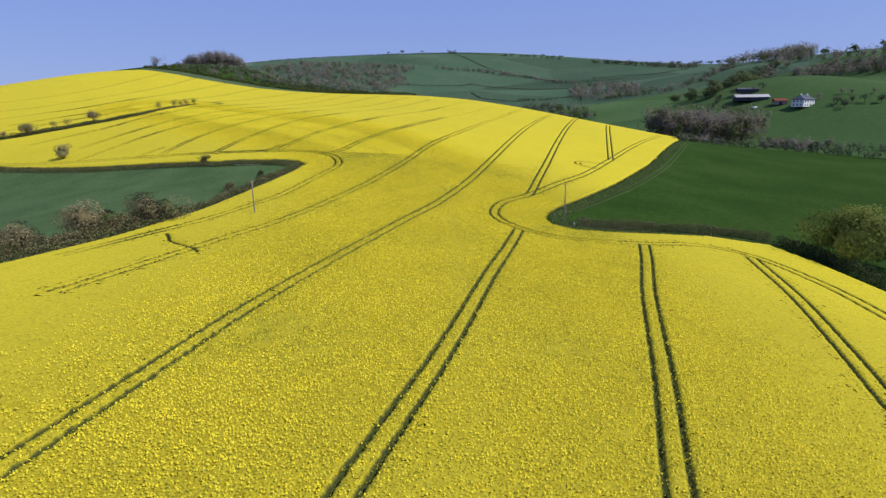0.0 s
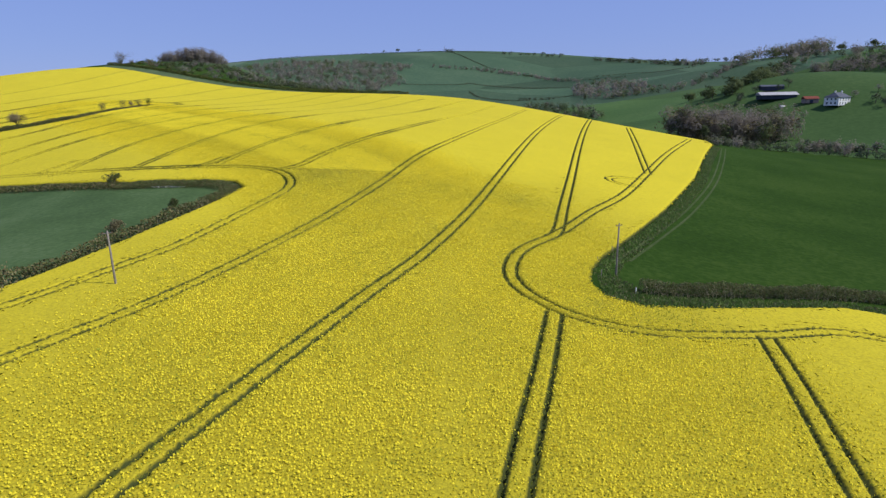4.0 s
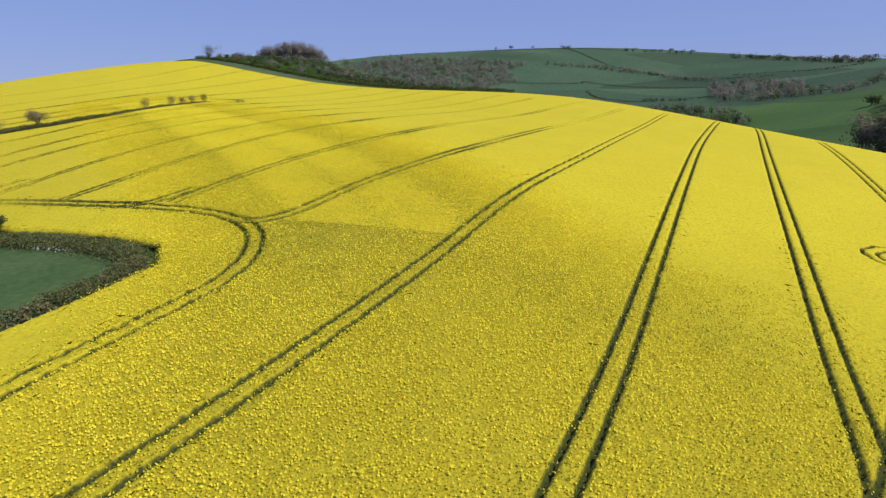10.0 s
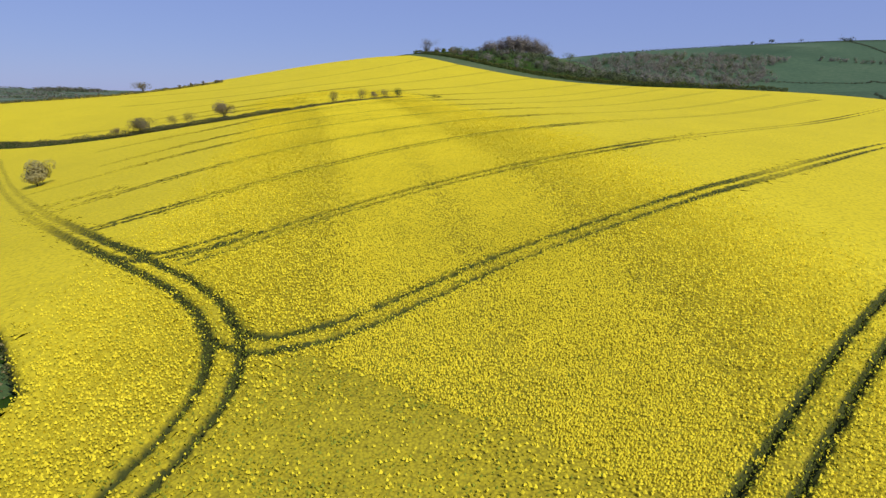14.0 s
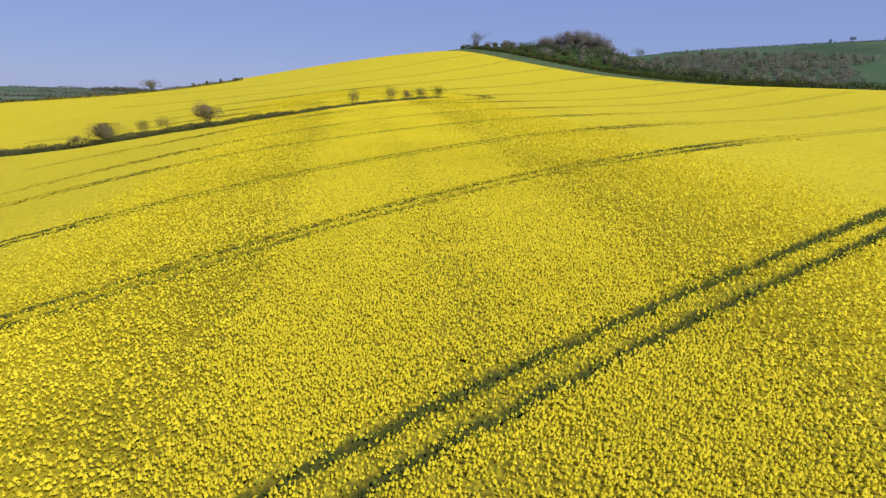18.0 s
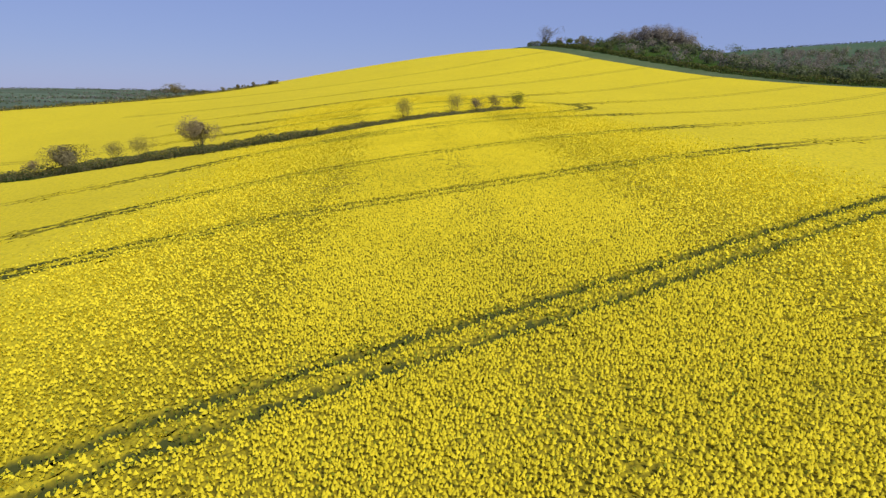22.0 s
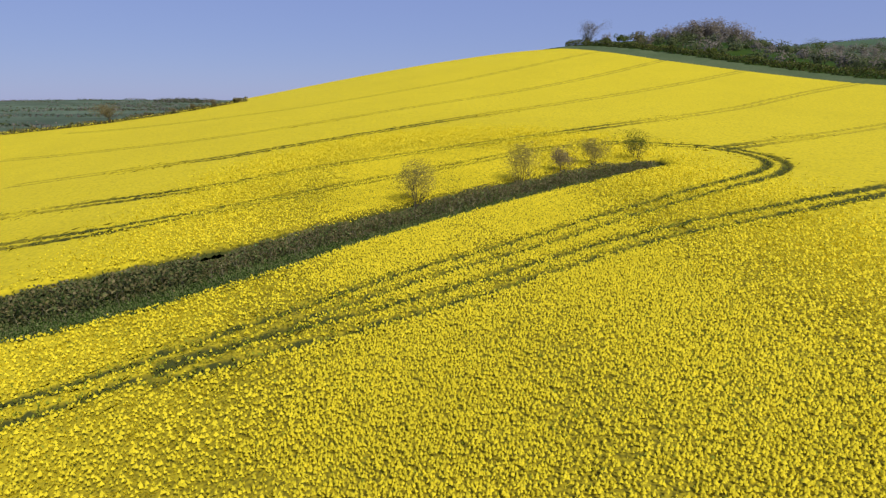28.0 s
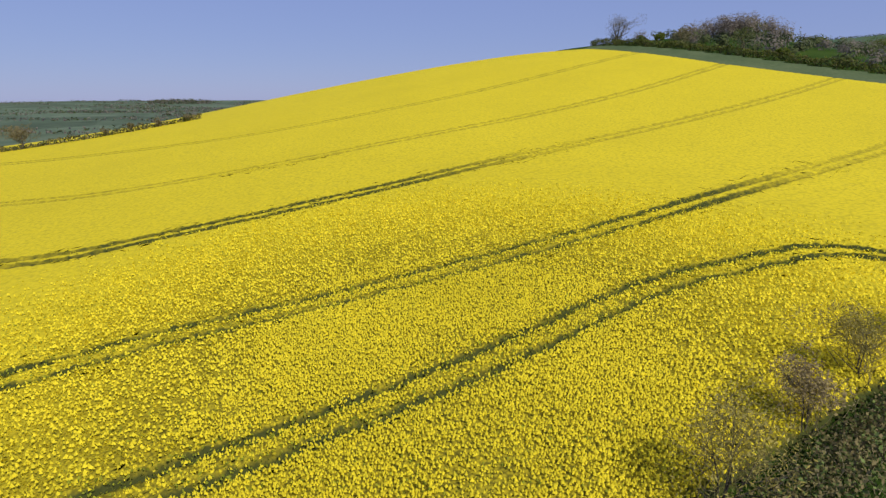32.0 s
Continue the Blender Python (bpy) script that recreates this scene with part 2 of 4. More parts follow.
# ---- mesh helpers ----
def mesh(name, verts, faces, materials, indices=None):
    """A mesh from arrays: faces all with the same number of corners."""
    me = bpy.data.meshes.new(name)
    verts, faces = np.asarray(verts, np.float32), np.asarray(faces, np.int32)
    n, k = faces.shape
    me.vertices.add(len(verts))
    me.vertices.foreach_set("co", verts.ravel())
    me.loops.add(n * k)
    me.loops.foreach_set("vertex_index", faces.ravel())
    me.polygons.add(n)
    me.polygons.foreach_set("loop_start", np.arange(0, n * k, k, dtype=np.int32))
    for m in materials:
        me.materials.append(m)
    if indices is not None:
        me.polygons.foreach_set("material_index", np.asarray(indices, np.int32))
    me.update(calc_edges=True)
    return me


def curve_points(pts, step=1.5):
    """A smooth line through a few places in the plan."""
    p = np.array(pts, float)
    p = np.vstack([2 * p[0] - p[1], p, 2 * p[-1] - p[-2]])
    out = []
    for i in range(1, len(p) - 2):
        n = max(2, int(np.hypot(*(p[i + 1] - p[i])) / step))
        s = (np.arange(n) / n)[:, None]
        a, b, c, d = p[i - 1], p[i], p[i + 1], p[i + 2]
        out.append(0.5 * (2 * b + (c - a) * s + (2 * a - 5 * b + 4 * c - d) * s**2 + (3 * b - a - 3 * c + d) * s**3))
    return np.vstack(out + [p[-2][None]])


def offset_line(line, d):
    t = np.gradient(line, axis=0)
    t /= np.hypot(*t.T)[:, None] + 1e-9
    return line + d * np.c_[-t[:, 1], t[:, 0]]


def inside(x, y, poly):
    hit = np.zeros(x.shape, bool)
    for (x0, y0), (x1, y1) in zip(poly, np.roll(poly, -1, axis=0)):
        if y0 != y1:
            hit ^= ((y0 > y) != (y1 > y)) & (x < x0 + (y - y0) * (x1 - x0) / (y1 - y0))
    return hit


# ---- ground: one sheet to the horizon ----
def ground_lines(lo, hi, step, far, grow):
    a = list(np.arange(lo, hi + 0.1, step))
    for sign, start in ((-1, lo), (1, hi)):
        d, v, more = step, start, []
        while abs(v) < far:
            d *= grow
            v += sign * d
            more.append(v)
        a = more[::-1] + a if sign < 0 else a + more
    return np.array(a)


gx, gy = ground_lines(-480, 420, 8.0, 4600, 1.05), ground_lines(-90, 840, 8.0, 4600, 1.05)
xx, yy = np.meshgrid(gx, gy)
gz = land(xx.ravel(), yy.ravel())
idx = np.arange(xx.size).reshape(xx.shape)
quads = np.stack([idx[:-1, :-1], idx[:-1, 1:], idx[1:, 1:], idx[1:, :-1]], -1).reshape(-1, 4)
qx, qy = xx.ravel()[quads].mean(1), yy.ravel()[quads].mean(1)
# ground materials by distance; the farthest two carry painted haze
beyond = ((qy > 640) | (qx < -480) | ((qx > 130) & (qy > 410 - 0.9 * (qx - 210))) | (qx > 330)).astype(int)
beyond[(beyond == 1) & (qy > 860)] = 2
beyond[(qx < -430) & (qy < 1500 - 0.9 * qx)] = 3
gme = mesh("ground", np.c_[xx.ravel(), yy.ravel(), gz], quads, [M_GRASS, M_SLOPES, M_HAZY_FIELDS, M_HAZY_LOWLAND], beyond)
gme.polygons.foreach_set("use_smooth", np.ones(len(gme.polygons), bool))
tagged(new("ground", gme), "rolling green farmland of pasture and young crops", "ground", kind="structure")

# ---- wheel tracks of the sprayer, by their centre lines ----
TRACKS = [
    [(40, 30), (44, 48), (50, 66), (57, 88), (63, 113)],
    [(5, -10), (12, 18), (17, 36), (23, 55), (31, 82), (38, 103), (42, 116)],
    [(-16, 0), (-7, 33), (0, 57), (7, 85), (12, 103), (16, 118)],
    [(-36, 5), (-28, 45), (-24, 65), (-17, 91), (-8, 119), (-1, 138), (8, 167), (17, 200), (30, 248), (45, 302), (62, 358), (78, 410)],
    [(-50, 70), (-40, 98), (-33, 114), (-27, 132), (-20, 155), (-11, 188), (-3, 220), (11, 262), (25, 308), (41, 362), (56, 415)],
    [(62, 50), (66, 80), (67, 97), (64, 114), (55, 120), (43, 117), (30, 114.5), (22, 115.5), (16, 120), (12.5, 127), (12.5, 135), (16, 145), (25, 158), (36, 177), (50, 199), (70, 237), (90, 275), (118, 325), (132, 352)],
    [(22.5, 154), (25, 160), (30, 179), (39, 212), (52, 260), (66, 310), (80, 358), (95, 410)],
    [(68, 232), (78, 270), (96, 337), (106, 372)],
    [(-62, 90), (-50, 113), (-44, 128), (-40, 138), (-37, 152), (-34, 165), (-32, 174), (-32.5, 182), (-36, 190), (-42, 195), (-50, 198), (-60, 200), (-75, 203), (-99, 209), (-115, 214), (-170, 232), (-235, 255)],
    [(-38, 194), (-34, 199), (-30, 214), (-25, 229), (-19, 246), (-10, 270), (4, 314), (19, 360), (36, 415)],
    [(-56, 202), (-54, 213), (-50, 228), (-45, 243), (-38, 263), (-27, 297), (-12, 345), (5, 400), (20, 445)],
    [(-80, 205), (-75, 230), (-67, 260), (-57, 290), (-43, 335), (-27, 385), (-8, 440)],
    [(-103, 211), (-100, 235), (-92, 258), (-84, 278), (-74, 310), (-60, 352), (-44, 400), (-25, 455)],
    [(-140, 224), (-127, 255), (-117, 272), (-107, 288), (-100, 304), (-93, 325), (-80, 367), (-63, 420), (-48, 465)],
    [(-152, 245), (-134, 280), (-128, 294), (-120, 312), (-115, 328), (-102, 372), (-85, 425), (-70, 475)],
    [(-185, 262), (-166, 276), (-158, 286), (-151, 305), (-147, 322), (-144, 333), (-141, 350), (-138, 367), (-140, 376), (-147, 381), (-153, 379.5), (-159, 378), (-163, 371), (-166, 364), (-169, 350), (-173, 338), (-179, 325), (-190, 312), (-215, 296), (-250, 284)],
    [(-149, 308), (-143, 321), (-138, 338), (-132, 353), (-120, 385), (-104, 430), (-88, 480)],
    [(-147, 381), (-138, 410), (-128, 440), (-115, 480)],
    [(-225, 306), (-195, 328), (-186, 343), (-180, 355), (-174, 373), (-168, 397), (-160, 430), (-155, 460), (-145, 500)],
    [(-245, 322), (-217, 341), (-210, 350), (-203, 368), (-198, 390), (-190, 428), (-182, 472), (-176, 515)],
    [(-290, 330), (-256, 348), (-240, 358), (-229, 374), (-221, 398), (-214, 426), (-209, 465), (-205, 540)],
    [(-320, 352), (-288, 370), (-261, 390), (-248, 420), (-241, 460), (-236, 545)],
    [(64, 222.5), (58, 221), (54, 219.9), (51.2, 217.3), (50.8, 215), (51.5, 212.8), (55.2, 210.4), (58, 212)],
    [(-72, 202.2), (-64, 201.2), (-60.5, 201.6), (-58.5, 205), (-57.2, 210)],
    [(-43, 195.2), (-39.5, 194.2), (-36.5, 195), (-34, 199)],
    [(-108, 211.8), (-111.8, 214.8), (-111.2, 217.5), (-108, 225)],
]
WHEEL = 0.98

# ---- the rape field and what lies open within it ----
FIELD = np.array([(-420, -30), (75, -30), (78, 60), (77, 92), (77, 112), (75, 127), (62, 131), (49, 128), (38, 125), (29, 123.5), (25, 126), (24, 131), (26, 138), (30, 146), (41, 163), (58, 190), (86, 238), (110, 285), (138, 338), (150, 370), (120, 430), (60, 470), (-30, 478), (-90, 484), (-150, 492), (-207, 507), (-262, 529), (-300, 515), (-345, 470), (-372, 400), (-420, 330)], float)
LEFT_FIELD = np.array([(-140, -30), (-110, 30), (-80, 72), (-69, 88), (-61, 104), (-54, 125), (-49, 149), (-44, 168), (-42, 178), (-46, 184), (-56, 187), (-74, 190), (-118, 206), (-179, 233), (-260, 262), (-420, 300), (-420, -30)], float)
STRIP = np.array([(-330, 251), (-251, 267), (-200, 280), (-183, 288.5), (-174, 294.5), (-166.5, 300), (-161, 306), (-158, 312), (-156.4, 319), (-155.2, 327), (-153.8, 335), (-152.2, 343), (-150.6, 351), (-149.2, 359), (-147.6, 366), (-150.5, 368.5), (-154, 360), (-158, 347), (-161, 335), (-164.5, 322), (-174, 306), (-187, 295), (-205, 286), (-252, 276), (-330, 262)], float)

R = 0.3
X0, Y0, NX, NY = -420.0, -30.0, 1952, 2016


def near_raster(lines, reach, res):
    """Distance to the nearest of some lines, up to a reach, on a raster."""
    nx, ny = int(NX * R / res) + 1, int(NY * R / res) + 1
    d = np.full((ny, nx), reach, np.float32)
    for line in lines:
        for a, b in zip(line[:-1], line[1:]):
            i0, i1 = int((min(a[0], b[0]) - reach - X0) / res), int((max(a[0], b[0]) + reach - X0) / res) + 2
            j0, j1 = int((min(a[1], b[1]) - reach - Y0) / res), int((max(a[1], b[1]) + reach - Y0) / res) + 2
            i0, j0, i1, j1 = max(i0, 0), max(j0, 0), min(i1, nx), min(j1, ny)
            if i0 >= i1 or j0 >= j1:
                continue
            px, py = np.meshgrid(X0 + res * np.arange(i0, i1), Y0 + res * np.arange(j0, j1))
            ab = b - a
            s = np.clip(((px - a[0]) * ab[0] + (py - a[1]) * ab[1]) / (ab @ ab + 1e-9), 0, 1)
            q = np.hypot(px - a[0] - s * ab[0], py - a[1] - s * ab[1])
            d[j0:j1, i0:i1] = np.minimum(d[j0:j1, i0:i1], q)
    return d


centre_lines = [curve_points(t) for t in TRACKS]
wheel_lines = [offset_line(c, s * WHEEL) for c in centre_lines for s in (-1, 1)]
wheel_lines.append(curve_points([(-51, 103.5), (-49.4, 100.7), (-47.8, 97.7), (-44.9, 95.1), (-42.1, 93.1), (-39.8, 90.2)]))  # one stray rut
D_WHEEL = near_raster(wheel_lines, 2.4, R)
D_CENTRE = near_raster(centre_lines, 2.4, R)
edges = [np.vstack([p, p[:1]]) for p in (FIELD, LEFT_FIELD, STRIP)]
D_EDGE = near_raster(edges, 2.4, R)
way = np.array([(0, 5), (2, 60), (3, 110), (0, 150), (-8, 175), (-25, 205), (-55, 240), (-95, 280), (-135, 320), (-165, 345), (-172, 352)], float)
D_WAY = near_raster([way], 130.0, 2.4)


def at(raster, x, y, res):
    i = np.clip(np.rint((x - X0) / res).astype(int), 0, raster.shape[1] - 1)
    j = np.clip(np.rint((y - Y0) / res).astype(int), 0, raster.shape[0] - 1)
    return raster[j, i]


def in_crop(x, y):
    return inside(x, y, FIELD) & ~inside(x, y, LEFT_FIELD) & ~inside(x, y, STRIP)


# cells of 4.8, 1.2, 0.6 and 0.3 m: smaller near the flight line, the wheel tracks and the field's edges
def split(i, j, n, k):
    m = n // k
    di, dj = np.meshgrid(np.arange(k) * m, np.arange(k) * m)
    return (i[:, None] + di.ravel()).ravel(), (j[:, None] + dj.ravel()).ravel()


done = []
i, j = (a.ravel() for a in np.meshgrid(np.arange(0, NX, 16), np.arange(0, NY, 16)))
for n, k in ((16, 4), (4, 2), (2, 2), (1, 0)):
    cx, cy = X0 + R * (i + n / 2), Y0 + R * (j + n / 2)
    d, dw, de = at(D_WAY, cx, cy, 2.4), at(D_WHEEL, cx, cy, R), at(D_EDGE, cx, cy, R)
    if n == 16:
        big = near_raster(wheel_lines + edges, 6.0, 2.4)
        go = (d < 80) | (at(big, cx, cy, 2.4) < 5.0)
    elif n == 4:
        go = (dw < 1.6) | (de < 1.5)
    elif n == 2:
        go = ((dw < 0.8) & ((d < 62) | (cx > 0) | ((cx > -75) & (cy < 205)))) | ((de < 0.8) & (d < 70))
    else:
        go = np.zeros(len(i), bool)
    keep = ~go & in_crop(cx, cy)
    done.append((i[keep], j[keep], n))
    if k:
        i, j = split(i[go], j[go], n, k)

corner = []
rng = np.random.default_rng(3)
for i, j, n in done:
    corner.append(np.stack([i, i + n, i + n, i, j, j, j + n, j + n], -1).reshape(-1, 2, 4))
corner = np.concatenate(corner)
keys, inv = np.unique((corner[:, 0] * 4096 + corner[:, 1]).ravel(), return_inverse=True)
vx, vy = X0 + R * (keys // 4096), Y0 + R * (keys % 4096)
rough = rng.normal(0, 0.05, len(keys)) * (at(D_WAY, vx, vy, 2.4) < 60)
broad = np.clip((at(D_WAY, vx, vy, 2.4) - 50) / 70, 0, 1)  # far tracks widened off the flight line to fit the camera's view
dw, dl = at(D_WHEEL, vx, vy, R), at(D_WAY, vx, vy, 2.4)
thin_line = np.where(vy < 190, np.clip((vx + 60) / 10, 0, 1), np.clip((vx + 12) / 16, 0, 1))
lowly = np.clip(np.maximum((vy - 172) / 44, np.minimum((-22 - vx) / 26, (vy - 137) / 26)), 0, 1)  # where the flight is low
rut = 0.30 + 0.04 * lowly + (0.4 + 0.6 * lowly) * (0.06 * np.sin(1.3 * vx + 0.9 * vy) + 0.05 * np.sin(2.1 * vy - 0.6 * vx))  # ragged sides
soft = np.clip((dl - 20) / 32, 0, 1) * (1 - thin_line)  # tracks faded with distance off the flight line, to fit the camera's view
low = np.clip((rut - 0.03 * thin_line + 0.1 * broad - dw) / 0.24, 0, 1) * (1 - 0.3 * broad) * (1 - 0.72 * soft)
stems = (1 - 0.74 * soft) * np.clip((0.50 + 0.30 * soft + 0.14 * np.clip((dl - 18) / 20, 0, 1) * (1 - thin_line) - 0.08 * thin_line - dw) / 0.34, 0, 1)  # how far stem green and painted rut shade reach
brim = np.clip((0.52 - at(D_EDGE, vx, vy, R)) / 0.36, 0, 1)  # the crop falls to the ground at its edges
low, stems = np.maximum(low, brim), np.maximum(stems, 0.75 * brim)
vz = crop_z(vx, vy) - 0.20 + rough - 0.72 * low
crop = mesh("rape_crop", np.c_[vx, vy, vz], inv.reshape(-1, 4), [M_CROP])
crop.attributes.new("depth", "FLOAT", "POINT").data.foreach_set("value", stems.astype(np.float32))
# painted shade of the gaps, kept near the flight line to fit the camera's view
gap_shade = lowly * np.clip(1 - (dl - 12) / 16, 0, 1) + (1 - lowly) * 0.54 * np.clip(1 - (dl - 24) / 46, 0, 1)
crop.attributes.new("gap_shade", "FLOAT", "POINT").data.foreach_set("value", gap_shade.astype(np.float32))
tagged(new("rape_crop", crop), "bright yellow oilseed rape in full flower with wheel tracks", "crop field", kind="stuff")

# ---- flower heads: small tilted florets standing out of the crop ----
M_STEM = mat("rape leaves and pods", [(0.15, 0.18, 0.018), (0.25, 0.275, 0.026), (0.36, 0.36, 0.032)], 0.2, 3.0, 0.7, 0.0, spec=0.08, island=0.3, thin_leaf=0.25)
THIN = [(22, 180, 8), (55, 123, 7), (64, 108, 7), (40, 120, 4), (-27, 188, 10), (-60, 330, 12), (-118, 292, 9), (-20, 60, 7), (12, 60, 5), (-150, 315, 6), (32.4, 119, 3), (30.6, 121.6, 2.5), (22.6, 121.9, 2), (27.4, 118.3, 1.6), (40, 118.5, 5), (47, 121, 3), (56, 124, 4), (60, 112, 3), (36.8, 121.9, 2), (31.7, 197, 4), (40, 190, 6), (49.5, 269, 5), (-44, 196, 2), (-55, 199, 2.5)]


def ragged(x, y):
    """Slow waver along the edges of the wheel tracks."""
    return np.sin(1.3 * x + 0.9 * y) + 0.7 * np.sin(-0.6 * x + 2.1 * y + 1.0) + 0.6 * np.sin(3.1 * x + 1.7 * y + 2.0)


def thin(x, y):
    """Share of green in the crop: drifting patches and a few poor spots."""
    v = np.zeros(len(x))
    for kx, ky, ph in ((0.21, 0.07, 0.3), (-0.11, 0.17, 2.1), (0.05, -0.26, 4.0), (0.33, 0.21, 1.2), (0.6, -0.4, 5.2)):
        v += np.sin(kx * x + ky * y + ph)
    g = 0.09 + 0.05 * v.clip(-1.5, 3)
    for px, py, r in THIN:
        g += 0.5 * np.exp(-(((x - px) ** 2 + (y - py) ** 2) / (r * r)))
    return g


def heads(name, spacing, d_lo, d_hi, where, size, seed, sides=4, blur=1.5, lean=0.5, gap=0.28, full=None, label="dense yellow rape flower heads with olive gaps between"):
    """Flower heads on a loose lattice, fading out from full to d_hi metres off the flight line: small domed sprays, three-sided, or folded down the middle (sides=2), a few of them green."""
    g = np.random.default_rng(seed)
    nx, ny = int(370 / spacing), int(470 / spacing)
    pts = []
    for k in range(0, ny, 400):  # by bands, to keep the arrays small
        ii, jj = np.meshgrid(np.arange(nx), np.arange(k, min(k + 400, ny)))
        x = -265 + spacing * (ii.ravel() + 0.5 * (jj.ravel() % 2) + g.uniform(-0.42, 0.42, ii.size))
        y = -15 + spacing * (jj.ravel() + g.uniform(-0.42, 0.42, ii.size))
        d = at(D_WAY, x, y, 2.4)
        ok = (d > d_lo - 3 * blur) & (d < d_hi + 3 * blur)
        x, y, d = x[ok], y[ok], d[ok] + g.normal(0, blur, ok.sum())
        ok = (d >= d_lo) & (g.random(len(d)) < (d_hi - d) / (d_hi - full if full else 0.01)) & where(x, y)
        pts.append(np.c_[x[ok], y[ok]])
    x, y = np.vstack(pts).T
    dw = at(D_WHEEL, x, y, R)
    ok = (dw > gap + 0.10 * ragged(x, y) + g.normal(0, 0.06, len(x))) & in_crop(x, y)
    x, y, dw = x[ok], y[ok], dw[ok]
    n = len(x)
    poor = thin(x, y)
    between = at(D_CENTRE, x, y, R) < 0.8
    green = g.random(n) < lean * poor + 0.20 * (between & (dw < 0.95)) + 0.12 * (dw < 0.6)
    rim = np.clip(1 - at(D_EDGE, x, y, R) / 0.5, 0, 1)
    green |= g.random(n) < 0.4 * rim
    s = size * g.uniform(0.72, 1.25, n) * np.where(green, 0.85, 1.0)
    z = crop_z(x, y) + g.normal(-0.03, 0.05, n) - 0.10 * green - 0.12 * poor.clip(0, 0.6) - 0.10 * (dw < 0.5) - 0.05 * (between & (dw < 1.0)) - 0.8 * rim * g.random(n)
    a = g.uniform(0, 2 * np.pi, n)
    if sides == 2:
        v = np.empty((n, 4, 3), np.float32)
        ca, sa = np.cos(a), np.sin(a)
        for k, (p, b, q) in enumerate(((0, 0.50, -0.32), (-0.55, -0.05, -0.36), (0, -0.30, 0.42), (0.55, -0.05, -0.30))):
            r, h = s * g.uniform(0.75, 1.25, n), s * g.uniform(0.75, 1.25, n)
            v[:, k] = np.c_[x + (ca * p - sa * b) * r, y + (sa * p + ca * b) * r, z + q * h]
        f = (4 * np.arange(n)[:, None, None] + np.array([[0, 1, 2], [0, 2, 3]])).reshape(-1, 3)
    else:
        v = np.empty((n, sides + 1, 3), np.float32)
        for k in range(sides):
            r, b = 0.56 * s * g.uniform(0.7, 1.25, n), a + 2 * np.pi * (k + g.uniform(-0.15, 0.15, n)) / sides
            v[:, k] = np.c_[x + np.cos(b) * r, y + np.sin(b) * r, z - 0.55 * s * g.uniform(0.5, 1.4, n)]
        v[:, sides] = np.c_[x + g.normal(0, 0.16, n) * s, y + g.normal(0, 0.16, n) * s, z + 0.45 * s]
        ring = np.arange(sides)
        f = np.stack([ring, np.roll(ring, -1), np.full(sides, sides)], -1)
        f = ((sides + 1) * np.arange(n)[:, None, None] + f).reshape(-1, 3)
    me = mesh(name, v.reshape(-1, 3), f, [M_FLOWER, M_STEM], np.repeat(green, sides))
    me.polygons.foreach_set("use_smooth", np.ones(len(f), bool))
    tagged(new("rape_flowers", me), label, "flowers", kind="stuff")


def low_flight(x, y):
    return (y > 195) | ((x < -35) & (y > 150))


heads("flowers_near", 0.135, 0, 11.5, low_flight, 0.130, 11, sides=3)
heads("flowers_beside", 0.17, 11.5, 36, low_flight, 0.148, 13, sides=2, blur=2.0, lean=0.4, gap=0.32, full=21)
heads("flowers_early", 0.215, 0, 44, lambda x, y: ~low_flight(x, y), 0.168, 12, sides=2, blur=3.0, lean=1.3, gap=0.34, full=26)


def track_weeds():
    """Bruised stems and late flowers down in the wheel tracks."""
    g = np.random.default_rng(17)
    n = int(32 * 370 * 470)
    x, y = g.uniform(-265, 105, n), g.uniform(-15, 455, n)
    dw = at(D_WHEEL, x, y, R)
    ok = (dw < 0.62) & (g.random(n) < (44 - at(D_WAY, x, y, 2.4)) / 24) & (low_flight(x, y) | (g.random(n) < 0.4))
    x, y, dw = x[ok], y[ok], dw[ok]
    ok = in_crop(x, y)
    x, y, dw = x[ok], y[ok], dw[ok]
    n = len(x)
    p = np.c_[x, y, crop_z(x, y) - g.uniform(0.08, 0.6, n) * np.clip(1.2 - dw / 0.7, 0.2, 1)]
    v, f = leaves(g, p, 0.15, 0.6, 0.5)
    me = mesh("track_weeds", v, f, [M_STEM, M_FLOWER], g.random(n) < 0.2)
    tagged(new("track_weeds", me), "bruised green rape stems in the wheel tracks", "crop stems", kind="stuff")


# ---- plants ----
def part(name, me, parent=None, label=""):
    ob = new(name, me)
    if parent:
        ob.parent = parent
    if label:
        ob["label"] = label
    return ob


def thing(name, x, y, label, category, group="", z=None, turn=0.0):
    ob = new(name)
    ob.empty_display_size = 0.3
    ob.matrix_world = pose(x, y, land1(x, y) if z is None else z, 0, 0, turn)
    return tagged(ob, label, category, group)


def tubes(paths, sides=5):
    """Tapered tubes: each path is a list of (x, y, z, radius). Gives vertices and quads."""
    vs, fs, base = [], [], 0
    ang = 2 * np.pi * np.arange(sides) / sides
    for path in paths:
        p = np.array(path, float)
        t = np.gradient(p[:, :3], axis=0)
        t /= np.linalg.norm(t, axis=1)[:, None] + 1e-9
        ref = np.where(np.abs(t[:, 2:3]) > 0.9, [[1.0, 0, 0]], [[0, 0, 1.0]])
        a = np.cross(t, ref)
        a /= np.linalg.norm(a, axis=1)[:, None] + 1e-9
        b = np.cross(t, a)
        ring = p[:, None, :3] + p[:, None, 3:] * (a[:, None] * np.cos(ang)[None, :, None] + b[:, None] * np.sin(ang)[None, :, None])
        vs.append(ring.reshape(-1, 3))
        n = len(p)
        i = base + np.arange(n * sides).reshape(n, sides)
        nx = np.roll(i, -1, axis=1)
